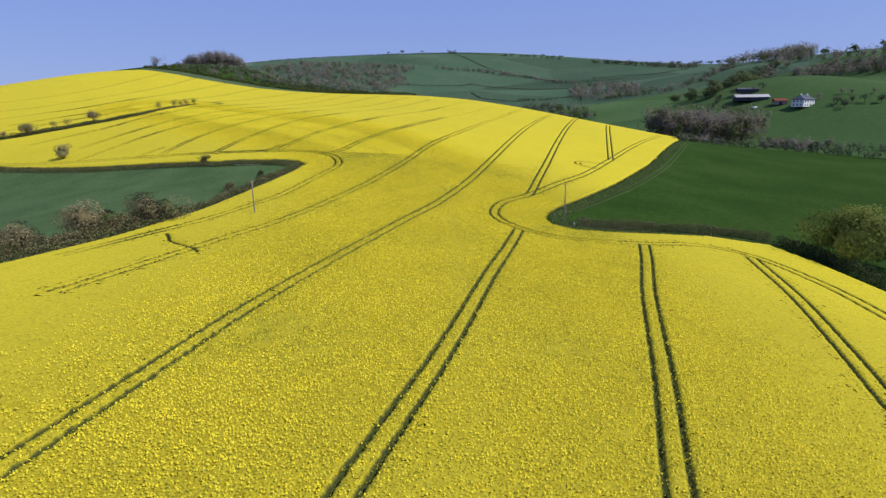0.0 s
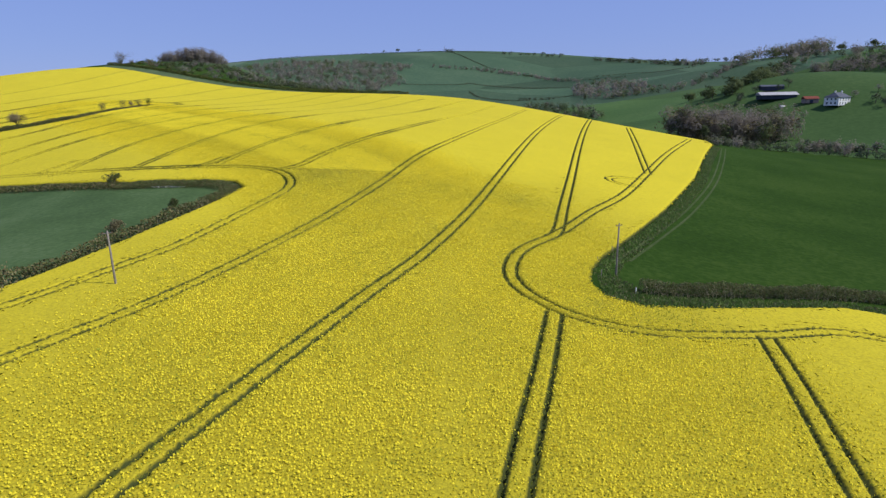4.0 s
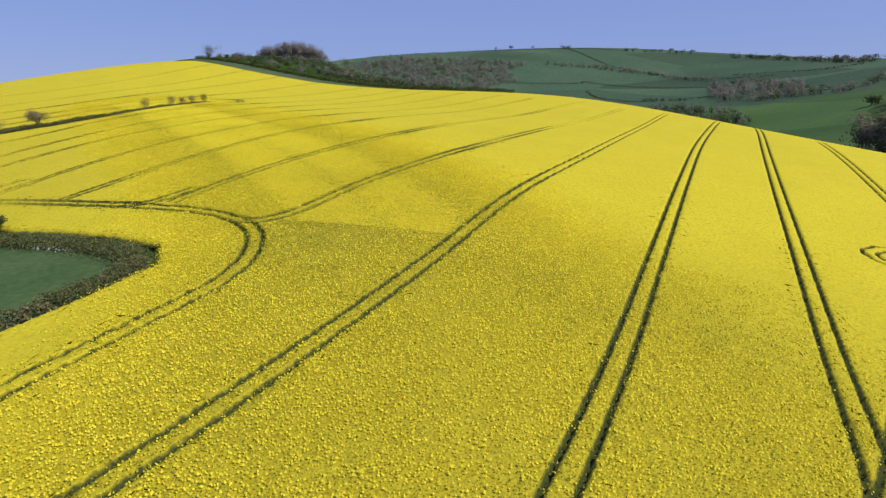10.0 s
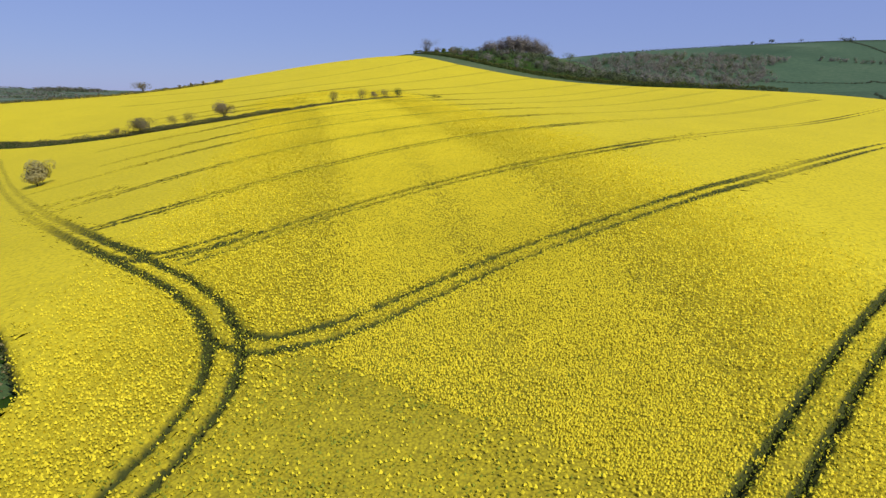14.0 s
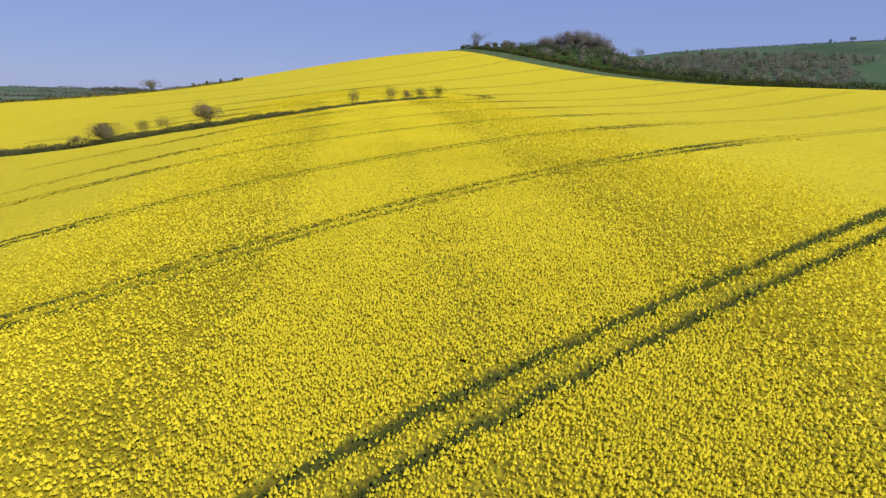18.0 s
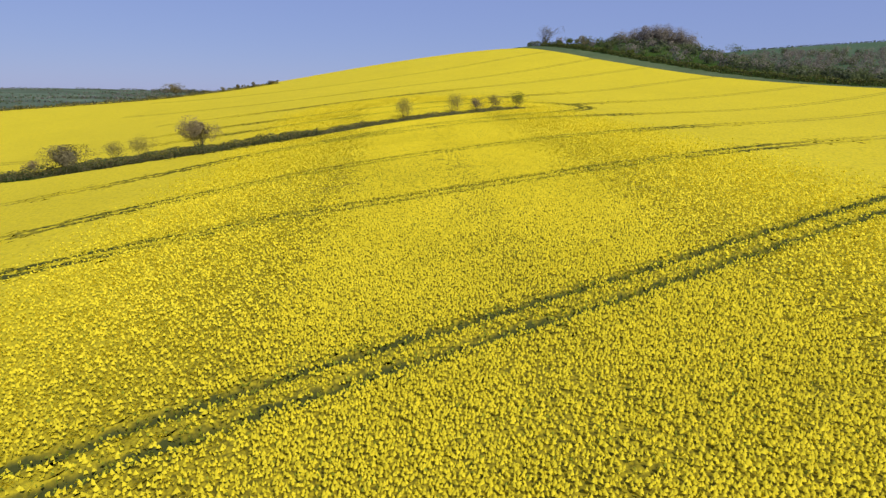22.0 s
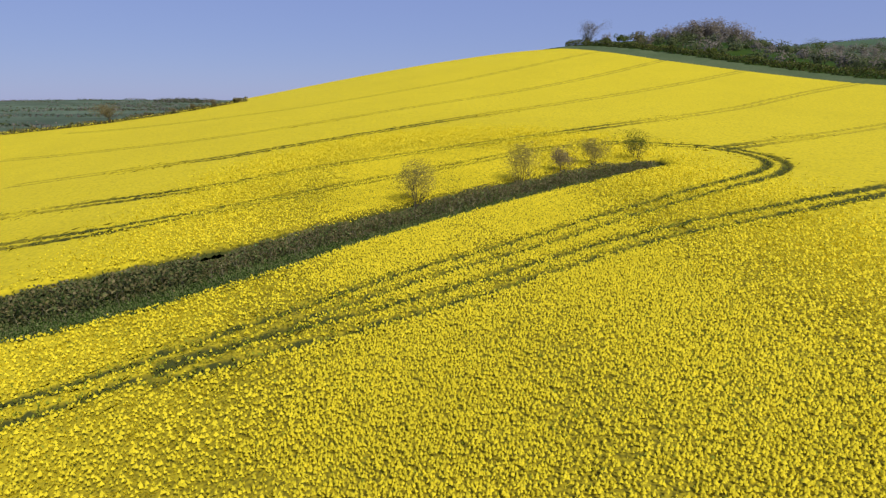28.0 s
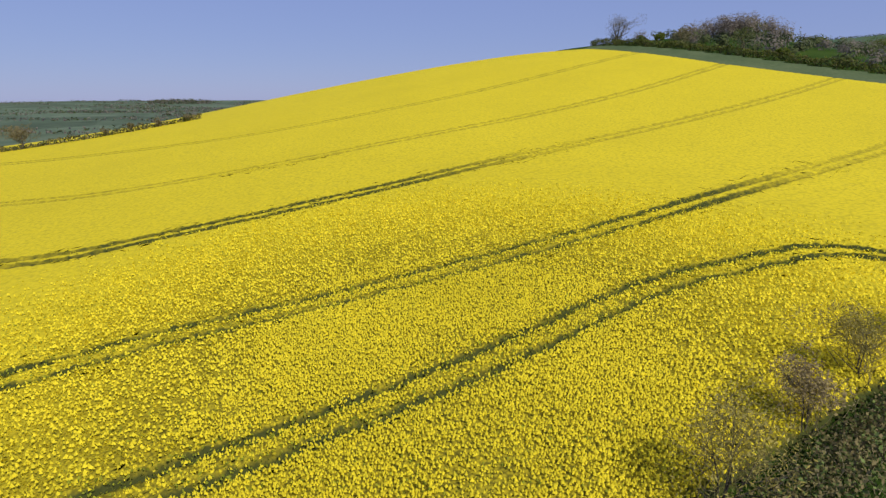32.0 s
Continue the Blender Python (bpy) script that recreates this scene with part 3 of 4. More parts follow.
        fs.append(np.stack([i[:-1], nx[:-1], nx[1:], i[1:]], -1).reshape(-1, 4))
        base += n * sides
    return np.vstack(vs), np.vstack(fs)


def leaves(g, pts, size, narrow=0.7, upright=0.0):
    """A small four-cornered leaf or twig clump at each point."""
    n = len(pts)
    s = size * g.uniform(0.5, 1.4, n)
    d = g.normal(0, 1, (n, 3))
    d[:, 2] += upright * 2
    d /= np.linalg.norm(d, axis=1)[:, None]
    e = np.cross(d, g.normal(0, 1, (n, 3)))
    e /= np.linalg.norm(e, axis=1)[:, None] + 1e-9
    v = np.empty((n, 4, 3))
    for k, (p, q) in enumerate(((-0.5, 0.0), (0.0, -0.5), (0.5, 0.05), (0.1, 0.5))):
        v[:, k] = pts + d * (p * s)[:, None] + e * (q * narrow * s)[:, None]
    return v.reshape(-1, 3), np.arange(4 * n).reshape(-1, 4)


def facing(g, pts, centre, size, narrow):
    """Leaf clumps that mostly face away from the heart of the crown."""
    n = len(pts)
    nor = pts - centre
    nor = nor / (np.linalg.norm(nor, axis=1)[:, None] + 1e-9) + g.normal(0, 0.22, (n, 3)) + [0, 0, 0.3]
    d = np.cross(nor, g.normal(0, 1, (n, 3)))
    d /= np.linalg.norm(d, axis=1)[:, None] + 1e-9
    e = np.cross(nor, d)
    e /= np.linalg.norm(e, axis=1)[:, None] + 1e-9
    s = size * g.uniform(0.5, 1.4, n)
    v = np.empty((n, 4, 3))
    for k, (p, q) in enumerate(((-0.5, 0.0), (0.0, -0.5), (0.5, 0.05), (0.1, 0.5))):
        v[:, k] = pts + d * (p * s)[:, None] + e * (q * narrow * s)[:, None]
    return v.reshape(-1, 3), np.arange(4 * n).reshape(-1, 4)


def join(*sets):
    vs, fs, base = [], [], 0
    for v, f in sets:
        vs.append(v)
        fs.append(f + base)
        base += len(v)
    return np.vstack(vs), np.vstack(fs)


def crown_points(g, n, h0, h1, rad, lobes, flat=0.8):
    """Points near the surface of a crown made of uneven lobes."""
    cz = (h0 + h1) / 2
    c = np.c_[g.normal(0, 0.42, (lobes, 2)) * rad, cz + g.uniform(-0.5, 0.5, lobes) * (h1 - h0) * 0.55]
    r = g.uniform(0.38, 0.62, lobes) * rad
    k = g.integers(0, lobes, n)
    d = g.normal(0, 1, (n, 3))
    d /= np.linalg.norm(d, axis=1)[:, None]
    p = c[k] + d * (r[k] * g.uniform(0.45, 1.05, n) ** 0.6)[:, None] * [1, 1, flat]
    p[:, 2] = p[:, 2].clip(h0 * 0.8, h1 * 1.05)
    return p


def limbs(g, height, spread, stems, forks, r0, lean=0.0):
    """Stems from one base that fork outwards."""
    out = []
    for i in range(stems):
        a = 2 * np.pi * (i + g.uniform(0, 0.6)) / stems
        dirn = np.array([np.cos(a), np.sin(a)])
        base = dirn * (0.12 * spread if stems > 1 else 0.0) * 0.4
        top = dirn * spread * g.uniform(0.25, 0.55) * (1 if stems > 1 else 0.35)
        hh = height * g.uniform(0.55, 0.8)
        pts = []
        for s in np.linspace(0, 1, 6):
            w = base + (top - base) * s**1.4 + g.normal(0, 0.04 * spread, 2) * s
            pts.append((w[0], w[1], -0.3 + (hh + 0.3) * s, r0 * (1 - 0.75 * s)))
        out.append(pts)
        for _ in range(forks):
            s0 = g.integers(1, 5)
            b = np.array(pts[s0])
            aa = a + g.normal(0, 1.1)
            ln = height * g.uniform(0.25, 0.5)
            tip = b[:3] + [np.cos(aa) * ln * 0.75, np.sin(aa) * ln * 0.75, ln * g.uniform(0.35, 0.9)]
            mid = (b[:3] + tip) / 2 + g.normal(0, 0.05 * ln, 3)
            out.append([(*b[:3], b[3] * 0.65), (*mid, b[3] * 0.4), (*tip, b[3] * 0.15)])
    return out


M_BARK = mat("bark", [(0.05, 0.042, 0.032), (0.10, 0.085, 0.065), (0.16, 0.14, 0.11)], 1.0, 9.0, 0.9, 0.4, 0.02)
M_TWIG = mat("bare twigs and buds", [(0.13, 0.112, 0.058), (0.185, 0.16, 0.08), (0.25, 0.212, 0.11)], 0.4, 3.0, 0.9, 0.0, spec=0.08, island=0.25, thin_leaf=0.2)
M_LEAF = mat("young green leaves", [(0.08, 0.11, 0.018), (0.13, 0.165, 0.028), (0.19, 0.22, 0.04)], 0.3, 2.0, 0.7, 0.0, island=0.3, thin_leaf=0.35)
M_LEAF_DARK = mat("dark evergreen leaves", [(0.07, 0.09, 0.03), (0.10, 0.125, 0.042), (0.14, 0.16, 0.055)], 0.3, 2.0, 0.6, 0.0, island=0.3, thin_leaf=0.25)
M_BUD = mat("brown opening buds", [(0.20, 0.158, 0.080), (0.28, 0.222, 0.112), (0.35, 0.278, 0.142)], 0.3, 2.0, 0.8, 0.0, island=0.22, thin_leaf=0.2)


def tree(name, x, y, height, spread, label, crown=M_TWIG, leaf=0.22, n=1500, stems=1, forks=6, low=0.35, lobes=9, narrow=0.25, seed=1, group="", category="tree", twig_n=60, flat=0.8, stout=1.0):
    g = np.random.default_rng(seed)
    ob = thing(name, x, y, label, category, group)
    arms = limbs(g, height, spread, stems, forks, stout * (0.022 * height + 0.02))
    part("trunk", mesh("trunk", *tubes(arms, 6), [M_BARK]), ob)
    pts = crown_points(g, n, height * low, height, spread, lobes, flat)
    sprays = []
    for _ in range(twig_n):
        arm = arms[g.integers(0, len(arms))]
        b = np.array(arm[-1 if g.random() < 0.6 else len(arm) // 2])
        tip = pts[g.integers(0, len(pts))]
        mid = (b[:3] + tip) / 2 + g.normal(0, 0.03 * height, 3)
        sprays.append([(*b[:3], 0.03 * stout), (*mid, 0.022 * stout), (*tip, 0.008)])
    if sprays:
        tagged(part("branchwork", mesh("branchwork", *tubes(sprays, 3), [M_TWIG]), ob), kind="stuff")
    clumps = facing(g, pts, np.array([0, 0, 0.5 * height]), 1.25 * leaf, max(narrow, 0.6)) if n > 4000 else leaves(g, pts, leaf, narrow, 0.25)
    part("crown", mesh("crown", *clumps, [crown]), ob)
    return ob


def hedge(name, pts, width, height, label, per_m=55, leaf=0.3, twigs=3.0, seed=1, colours=None, fray=0.35, category="hedge", sink=0.0):
    """A hedge along a line in the plan, of stems and small leaves, uneven on top."""
    g = np.random.default_rng(seed)
    line = curve_points(pts, 0.5)
    seg = np.r_[0, np.cumsum(np.hypot(*np.diff(line, axis=0).T))]
    length = seg[-1]
    x0, y0 = line[len(line) // 2]
    z0 = land1(x0, y0)
    ob = thing(name, x0, y0, label, category)

    def placed(n, lo, hi):
        u = g.uniform(0, length, n)
        cx, cy = np.interp(u, seg, line[:, 0]), np.interp(u, seg, line[:, 1])
        tx, ty = np.interp(u + 0.5, seg, line[:, 0]) - cx, np.interp(u + 0.5, seg, line[:, 1]) - cy
        ln = np.hypot(tx, ty) + 1e-6
        top = height * (1 + fray * (0.5 * np.sin(u * 0.37 + seed) + 0.3 * np.sin(u * 1.13 + 2 * seed) + 0.25 * np.sin(u * 2.9)))
        side = g.uniform(-1, 1, n) ** 3 * 0.55 + g.uniform(-0.5, 0.5, n)
        hgt = (lo + (hi - lo) * g.random(n) ** 0.7) * top * (1 - 0.35 * np.abs(side))
        px, py = cx - ty / ln * side * width / 2, cy + tx / ln * side * width / 2
        return np.c_[px, py, land(px, py) + hgt - sink] - [x0, y0, z0], cx - x0, cy - y0

    p, _, _ = placed(int(per_m * length), 0.03, 1.0)
    mats = colours or [M_HEDGE]
    v, f = leaves(g, p, leaf, 0.7)
    tagged(part("foliage", mesh("foliage", v, f, mats, g.integers(0, len(mats), len(f))), ob), kind="stuff")
    if twigs:
        tip, _, _ = placed(int(twigs * length), 0.5, 1.08)
        foot = tip.copy()
        foot[:, :2] += g.normal(0, 0.4, (len(tip), 2))
        foot[:, 2] = land(foot[:, 0] + x0, foot[:, 1] + y0) - z0 - sink
        mid = (foot + tip) / 2 + g.normal(0, 0.3, tip.shape)
        sticks = part("stemwork", mesh("stemwork", *tubes([[(*a, 0.02), (*b, 0.014), (*c, 0.006)] for a, b, c in zip(foot, mid, tip)], 3), [M_STICK]), ob)
        tagged(sticks, kind="stuff")
    return ob


M_RANK = mat("grey-green thorn and dry stalks", [(0.12, 0.125, 0.055), (0.17, 0.17, 0.08), (0.23, 0.215, 0.105)], 0.3, 2.0, 0.85, 0.0, island=0.25, thin_leaf=0.25)
M_WEED = mat("rank grass", [(0.105, 0.155, 0.045), (0.15, 0.205, 0.06), (0.20, 0.25, 0.085)], 0.3, 2.0, 0.85, 0.0, island=0.25, thin_leaf=0.3)
M_STICK = mat("grey-brown hedge stems", [(0.17, 0.145, 0.085), (0.25, 0.215, 0.13), (0.34, 0.29, 0.18)], 0.5, 6.0, 0.9, 0.0, island=0.3)
M_BRAMBLE = mat("brown bramble", [(0.13, 0.11, 0.05), (0.19, 0.16, 0.072), (0.25, 0.205, 0.10)], 0.3, 2.0, 0.9, 0.0, island=0.3, thin_leaf=0.2)

track_weeds()

# hedge bank that runs into the rape, with its small trees
hedge("hedge", [(-420, 246), (-330, 257), (-251, 271), (-204, 284.5)], 3.6, 2.3, "low unkempt hedge of brown stems and ivy along a grass bank", per_m=110, leaf=0.28, twigs=2, seed=4, colours=[M_HEDGE, M_BRAMBLE, M_LEAF_DARK], fray=0.3)
hedge("hedge", [(-204, 283.7), (-182, 295.8), (-169.2, 304.8), (-162.8, 316.8)], 5.2, 2.0,
      "overgrown dark hedge of bramble and ivy", per_m=430, leaf=0.22, twigs=7, seed=4, colours=[M_HEDGE, M_LEAF_DARK, M_BRAMBLE, M_LEAF_DARK], fray=0.2)
hedge("hedge", [(-162.8, 316.8), (-159.2, 331), (-156.5, 344.2), (-153, 357.8), (-149.8, 366)], 3.2, 1.5,
      "low dark hedge of bramble and pale bare stems", per_m=420, leaf=0.16, twigs=14, seed=5, colours=[M_HEDGE, M_BRAMBLE, M_BRAMBLE, M_WEED], fray=0.3)
M_OLIVE = mat("olive buds on thin twigs", [(0.24, 0.21, 0.06), (0.33, 0.285, 0.08), (0.42, 0.36, 0.11)], 0.3, 2.0, 0.8, 0.0, island=0.22, thin_leaf=0.3)
SHRUB = "small bare tree with a brown twiggy crown beside the hedge"
for k, (x, y, h, sp, cr, stems) in enumerate([
    (-211.6, 283.0, 3.6, 1.3, M_BUD, 1), (-201.8, 286.4, 5.2, 4.0, M_TWIG, 3), (-192.4, 291.8, 4.8, 1.9, M_OLIVE, 2), (-187.2, 294.8, 4.8, 2.0, M_OLIVE, 2), (-177.4, 301.2, 6.6, 3.1, M_BUD, 3),
    (-160.5, 336.9, 4.8, 2.4, M_OLIVE, 4), (-156.9, 348.8, 4.8, 2.6, M_OLIVE, 4), (-155.8, 355, 3.8, 1.3, M_BUD, 2), (-154.8, 360.1, 4.4, 1.6, M_OLIVE, 2), (-152.6, 366.4, 4.4, 2.2, M_LEAF, 3),
]):
    tree("hawthorn", x, y, h, sp, SHRUB if cr is not M_LEAF else "small hawthorn coming into green leaf at the hedge end", cr, 0.15 if h < 4.9 else 0.23, 3400 if h < 4.9 else 4600, stems, 9, 0.38, 16, 0.3 if h < 4.9 else 0.45, 20 + k, "trees along the hedge", "tree", 55, 0.9, 0.4 if h < 4.9 else 0.8)

def verge(name, poly, per_m2, size, label, seed, avoid=None):
    """Long grass and weeds: upright blades over a patch of ground."""
    g = np.random.default_rng(seed)
    p = np.array(poly, float)
    area = abs(np.dot(p[:, 0], np.roll(p[:, 1], 1)) - np.dot(p[:, 1], np.roll(p[:, 0], 1))) / 2
    q = scatter(p, int(area * per_m2), seed)
    pts = np.c_[q, land(q[:, 0], q[:, 1]) + g.uniform(0.05, 0.35, len(q))]
    v, f = leaves(g, pts, size, 0.35, 0.9)
    return tagged(new(name, mesh(name, v, f, [M_WEED, M_RANK], (g.random(len(f)) < 0.25).astype(int))), label, "long grass", kind="stuff")


def scatter(poly, n, seed):
    g = np.random.default_rng(seed)
    p = np.array(poly, float)
    out = np.empty((0, 2))
    while len(out) < n:
        q = g.uniform(p.min(0), p.max(0), (n * 3, 2))
        out = np.vstack([out, q[inside(q[:, 0], q[:, 1], p)]])
    return out[:n]


verge("long_grass", STRIP[4:-5], 120, 0.16, "dark rank grass on the hedge bank", 80)

# the grass field that the rape bends round, its hedge and bushes
def patch(name, poly, step, up, material, label):
    x, y = np.meshgrid(np.arange(poly[:, 0].min(), poly[:, 0].max() + step, step), np.arange(poly[:, 1].min(), poly[:, 1].max() + step, step))
    i = np.arange(x.size).reshape(x.shape)
    q = np.stack([i[:-1, :-1], i[:-1, 1:], i[1:, 1:], i[1:, :-1]], -1).reshape(-1, 4)
    keep = inside(x.ravel()[q].mean(1), y.ravel()[q].mean(1), poly)
    used, inv = np.unique(q[keep], return_inverse=True)
    xv, yv = x.ravel()[used], y.ravel()[used]
    me = mesh(name, np.c_[xv, yv, land(xv, yv) + up], inv.reshape(-1, 4), [material])
    return tagged(new(name, me), label, "field", kind="structure")


M_MEADOW = mat("grazed meadow", [(0.050, 0.085, 0.028), (0.068, 0.112, 0.038), (0.095, 0.14, 0.056)], 0.06, 1.2, 0.9, 0.3, 0.08)
M_PALE = mat("pale grass margin", [(0.062, 0.092, 0.040), (0.082, 0.115, 0.050), (0.11, 0.14, 0.066)], 0.08, 1.0, 0.9, 0.3, 0.08)
M_DRY = mat("bruised dry grass", [(0.035, 0.06, 0.014), (0.055, 0.075, 0.024), (0.085, 0.10, 0.04)], 0.2, 1.5, 0.9, 0.3, 0.05)
patch("meadow", LEFT_FIELD, 4.0, 0.06, M_MEADOW, "grey-green grazed meadow enclosed by a hedge")
hedge("hedge", [(-140, -25), (-108, 33), (-80, 72), (-71, 88), (-63.5, 104), (-56.5, 125), (-51.5, 149), (-46.5, 168)], 5.0, 1.8,
      "dark overgrown hedge of thorn and bramble round the meadow", per_m=110, leaf=0.36, twigs=4, seed=7, colours=[M_HEDGE, M_BRAMBLE, M_LEAF_DARK], fray=0.4)
hedge("hedge", [(-46.5, 168), (-44.8, 177), (-48.5, 181.5), (-57, 184.5), (-75, 187.5)], 6.0, 1.4,
      "low dark bramble hedge round the meadow corner", per_m=620, leaf=0.2, twigs=5, seed=8, colours=[M_HEDGE, M_LEAF_DARK, M_BRAMBLE, M_WEED], fray=0.25)
hedge("hedge", [(-75, 187.5), (-118, 203.5), (-179, 230.5), (-260, 259)], 5.0, 1.4, "low dark bramble hedge along the meadow", per_m=110, leaf=0.34, twigs=2, seed=18, colours=[M_HEDGE, M_BRAMBLE, M_LEAF_DARK], fray=0.25)
M_PALEBUD = mat("pale opening blossom and buds", [(0.30, 0.26, 0.11), (0.40, 0.35, 0.15), (0.50, 0.44, 0.20)], 0.3, 2.0, 0.8, 0.0, island=0.2, thin_leaf=0.3)
hedge("hedge", [(-90, 62), (-83, 76), (-75, 92), (-66, 108), (-61.5, 120)], 5.5, 3.0, "tall brown thorn thicket in the meadow hedge", per_m=260, leaf=0.3, twigs=5, seed=19, colours=[M_BRAMBLE, M_TWIG, M_LEAF_DARK, M_BUD], fray=0.4)
for k, (x, y, h, sp, cr, lab) in enumerate([
    (-82, 84, 6.8, 4.6, M_BUD, "reddish-brown budding bush in the meadow hedge"), (-69, 108.5, 7.4, 4.8, M_BUD, "reddish-brown budding bush in the meadow hedge"),
    (-76, 98, 5.5, 4.2, M_TWIG, "bare grey-brown bush in the meadow hedge"), (-61, 117.5, 6.6, 5.4, M_TWIG, "bare grey-brown bush in the meadow hedge"),
    (-60.5, 122, 4.4, 3.0, M_LEAF_DARK, "dark ivy-clad bush in the meadow hedge"), (-67, 113, 4.4, 3.2, M_LEAF_DARK, "dark ivy-clad bush in the meadow hedge"),
    (-56, 150, 2.8, 1.3, M_TWIG, "bare grey-brown bush in the meadow hedge"), (-52, 165, 2.4, 1.2, M_LEAF_DARK, "dark ivy-clad bush in the meadow hedge"),
    (-78.5, 191.5, 3.8, 1.6, M_LEAF_DARK, "dark leaning thorn tree by the meadow hedge"), (-150.5, 230.5, 7.0, 3.4, M_PALEBUD, "pale budding tree by the meadow hedge"),
]):
    tree("bush" if x > -130 else "budding_tree", x, y, h, sp, lab, cr, 0.28, 4500 if h > 4 else 1200, 1 if x < -130 else 2, 6, 0.05 if x > -130 else 0.25, 12, 0.5, 50 + k, "bushes in the meadow hedge", "bush" if x > -130 else "tree", 60)

M_IVY = mat("dark ivy and holly", [(0.028, 0.040, 0.018), (0.045, 0.060, 0.025), (0.07, 0.085, 0.035)], 0.3, 2.0, 0.6, 0.0, island=0.25, thin_leaf=0.15)
# clipped hedge and grass corner of the green field on the other side
hedge("hedge", [(31.5, 131.5), (38, 131.8), (46, 133.5), (54, 135), (64, 137), (73, 137), (79, 134)], 2.6, 2.3,
      "clipped field hedge of grey-green thorn", per_m=330, leaf=0.22, twigs=16, seed=9, colours=[M_RANK, M_HEDGE, M_RANK, M_LEAF_DARK], fray=0.15)
hedge("hedge", [(80, 132), (81, 118), (80.5, 100), (81, 84), (82, 60), (83, 30), (83, -20)], 5.0, 2.6,
      "thick dark hedge running downhill beside the rape", per_m=170, leaf=0.34, twigs=1, seed=10, colours=[M_LEAF_DARK, M_IVY, M_IVY], fray=0.3)
M_MAPLE = mat("unfolding maple leaves", [(0.12, 0.145, 0.028), (0.18, 0.205, 0.040), (0.25, 0.265, 0.056)], 0.3, 2.0, 0.7, 0.0, spec=0.1, island=0.25, thin_leaf=0.45)
tree("field_maple", 87.5, 119, 13.0, 8.4, "broad spreading tree with fresh yellow-green leaves by the hedge", M_MAPLE, 0.5, 11000, 2, 9, 0.02, 20, 0.6, 77, "", "tree", 60, 0.85)


verge("long_grass", [(26, 138), (30, 146), (41, 163), (58, 190), (86, 238), (110, 285), (138, 338), (141, 336), (113, 283), (89, 236), (61, 188), (44, 161), (33, 144), (29.5, 136)], 9, 0.5, "grey-green rough grass along the pasture edge", 81)
verge("long_grass", [(25, 127), (29.5, 124.2), (38, 126), (49, 129), (62, 132), (75, 129), (79, 132), (64, 135.6), (46, 131.8), (33, 130.2), (30, 137), (26.5, 137)], 16, 0.5, "dark rank grass and nettles in the field corner", 82)


def utility_pole(x, y, height, seed):
    ob = thing("utility_pole", x, y, "weathered grey wooden utility pole standing in the field", "pole", "poles across the field")
    me = mesh("pole", *tubes([[(0, 0, -0.6, 0.16), (0, 0, height * 0.5, 0.135), (0.03, 0, height, 0.11), (0.03, 0, height + 0.01, 0.002)]], 10), [M_POLE])
    part("pole", me, ob)
    a = radians(25)
    ax, ay = 0.65 * math.cos(a), 0.65 * math.sin(a)
    part("crossarm", mesh("crossarm", *tubes([[(-ax, -ay, height - 0.35, 0.055), (0, 0, height - 0.33, 0.06), (ax, ay, height - 0.35, 0.055)]], 6), [M_POLE]), ob)
    for s in (-0.85, 0.85):
        part("insulator", mesh("insulator", *tubes([[(s * ax, s * ay, height - 0.3, 0.05), (s * ax, s * ay, height - 0.2, 0.07), (s * ax, s * ay, height - 0.1, 0.03)]], 8), [M_INSUL]), ob, "glazed brown insulator")
    return ob


M_POLE = mat("weathered pole wood", [(0.16, 0.14, 0.11), (0.24, 0.21, 0.17), (0.33, 0.30, 0.25)], 0.8, 14.0, 0.9, 0.4, 0.01)
M_INSUL = mat("glazed insulator", [(0.08, 0.04, 0.025), (0.10, 0.05, 0.03)], 2.0, 20.0, 0.3, 0.0)
utility_pole(30.0, 138.5, 8.6, 1)
utility_pole(-40.2, 121, 8.0, 2)


def fence_post(x, y, h, white):
    ob = thing("fence_post", x, y, "short white marker post in long grass" if white else "grey wooden fence post in the grass corner", "post", "" if white else "posts in the field corner")
    part("post", mesh("post", *tubes([[(0, 0, -0.3, 0.07), (0, 0, h, 0.065), (0, 0, h + 0.03, 0.01)]], 8), [M_WHITE if white else M_POLE]), ob)


M_WHITE = mat("white paint", [(0.66, 0.65, 0.61), (0.76, 0.75, 0.71), (0.82, 0.81, 0.78)], 0.3, 3.0, 0.7, 0.1, 0.01)
fence_post(30.6, 130.6, 1.0, True)
for x, y in ((28.3, 143.5), (27.2, 137), (33, 151)):
    fence_post(x, y, 1.3, False)


def ribbon(name, pts, width, up, material, label, category="wheel mark", kind="structure"):
    line = curve_points(pts, 1.5)
    a, b = offset_line(line, width / 2), offset_line(line, -width / 2)
    v = np.vstack([a, b])
    n = len(line)
    i = np.arange(n - 1)
    me = mesh(name, np.c_[v, land(v[:, 0], v[:, 1]) + up], np.stack([i, i + 1, i + 1 + n, i + n], -1), [material])
    return tagged(new(name, me), label, category, kind=kind)


for off in (0, 2.0):
    ribbon("wheel_mark", [(33 + off, 147), (46 + off, 166), (64 + off, 193), (90 + off, 236), (114 + off, 281), (141 + off, 335)], 0.55, 0.05, M_DRY, "pale wheel mark pressed into the green field")

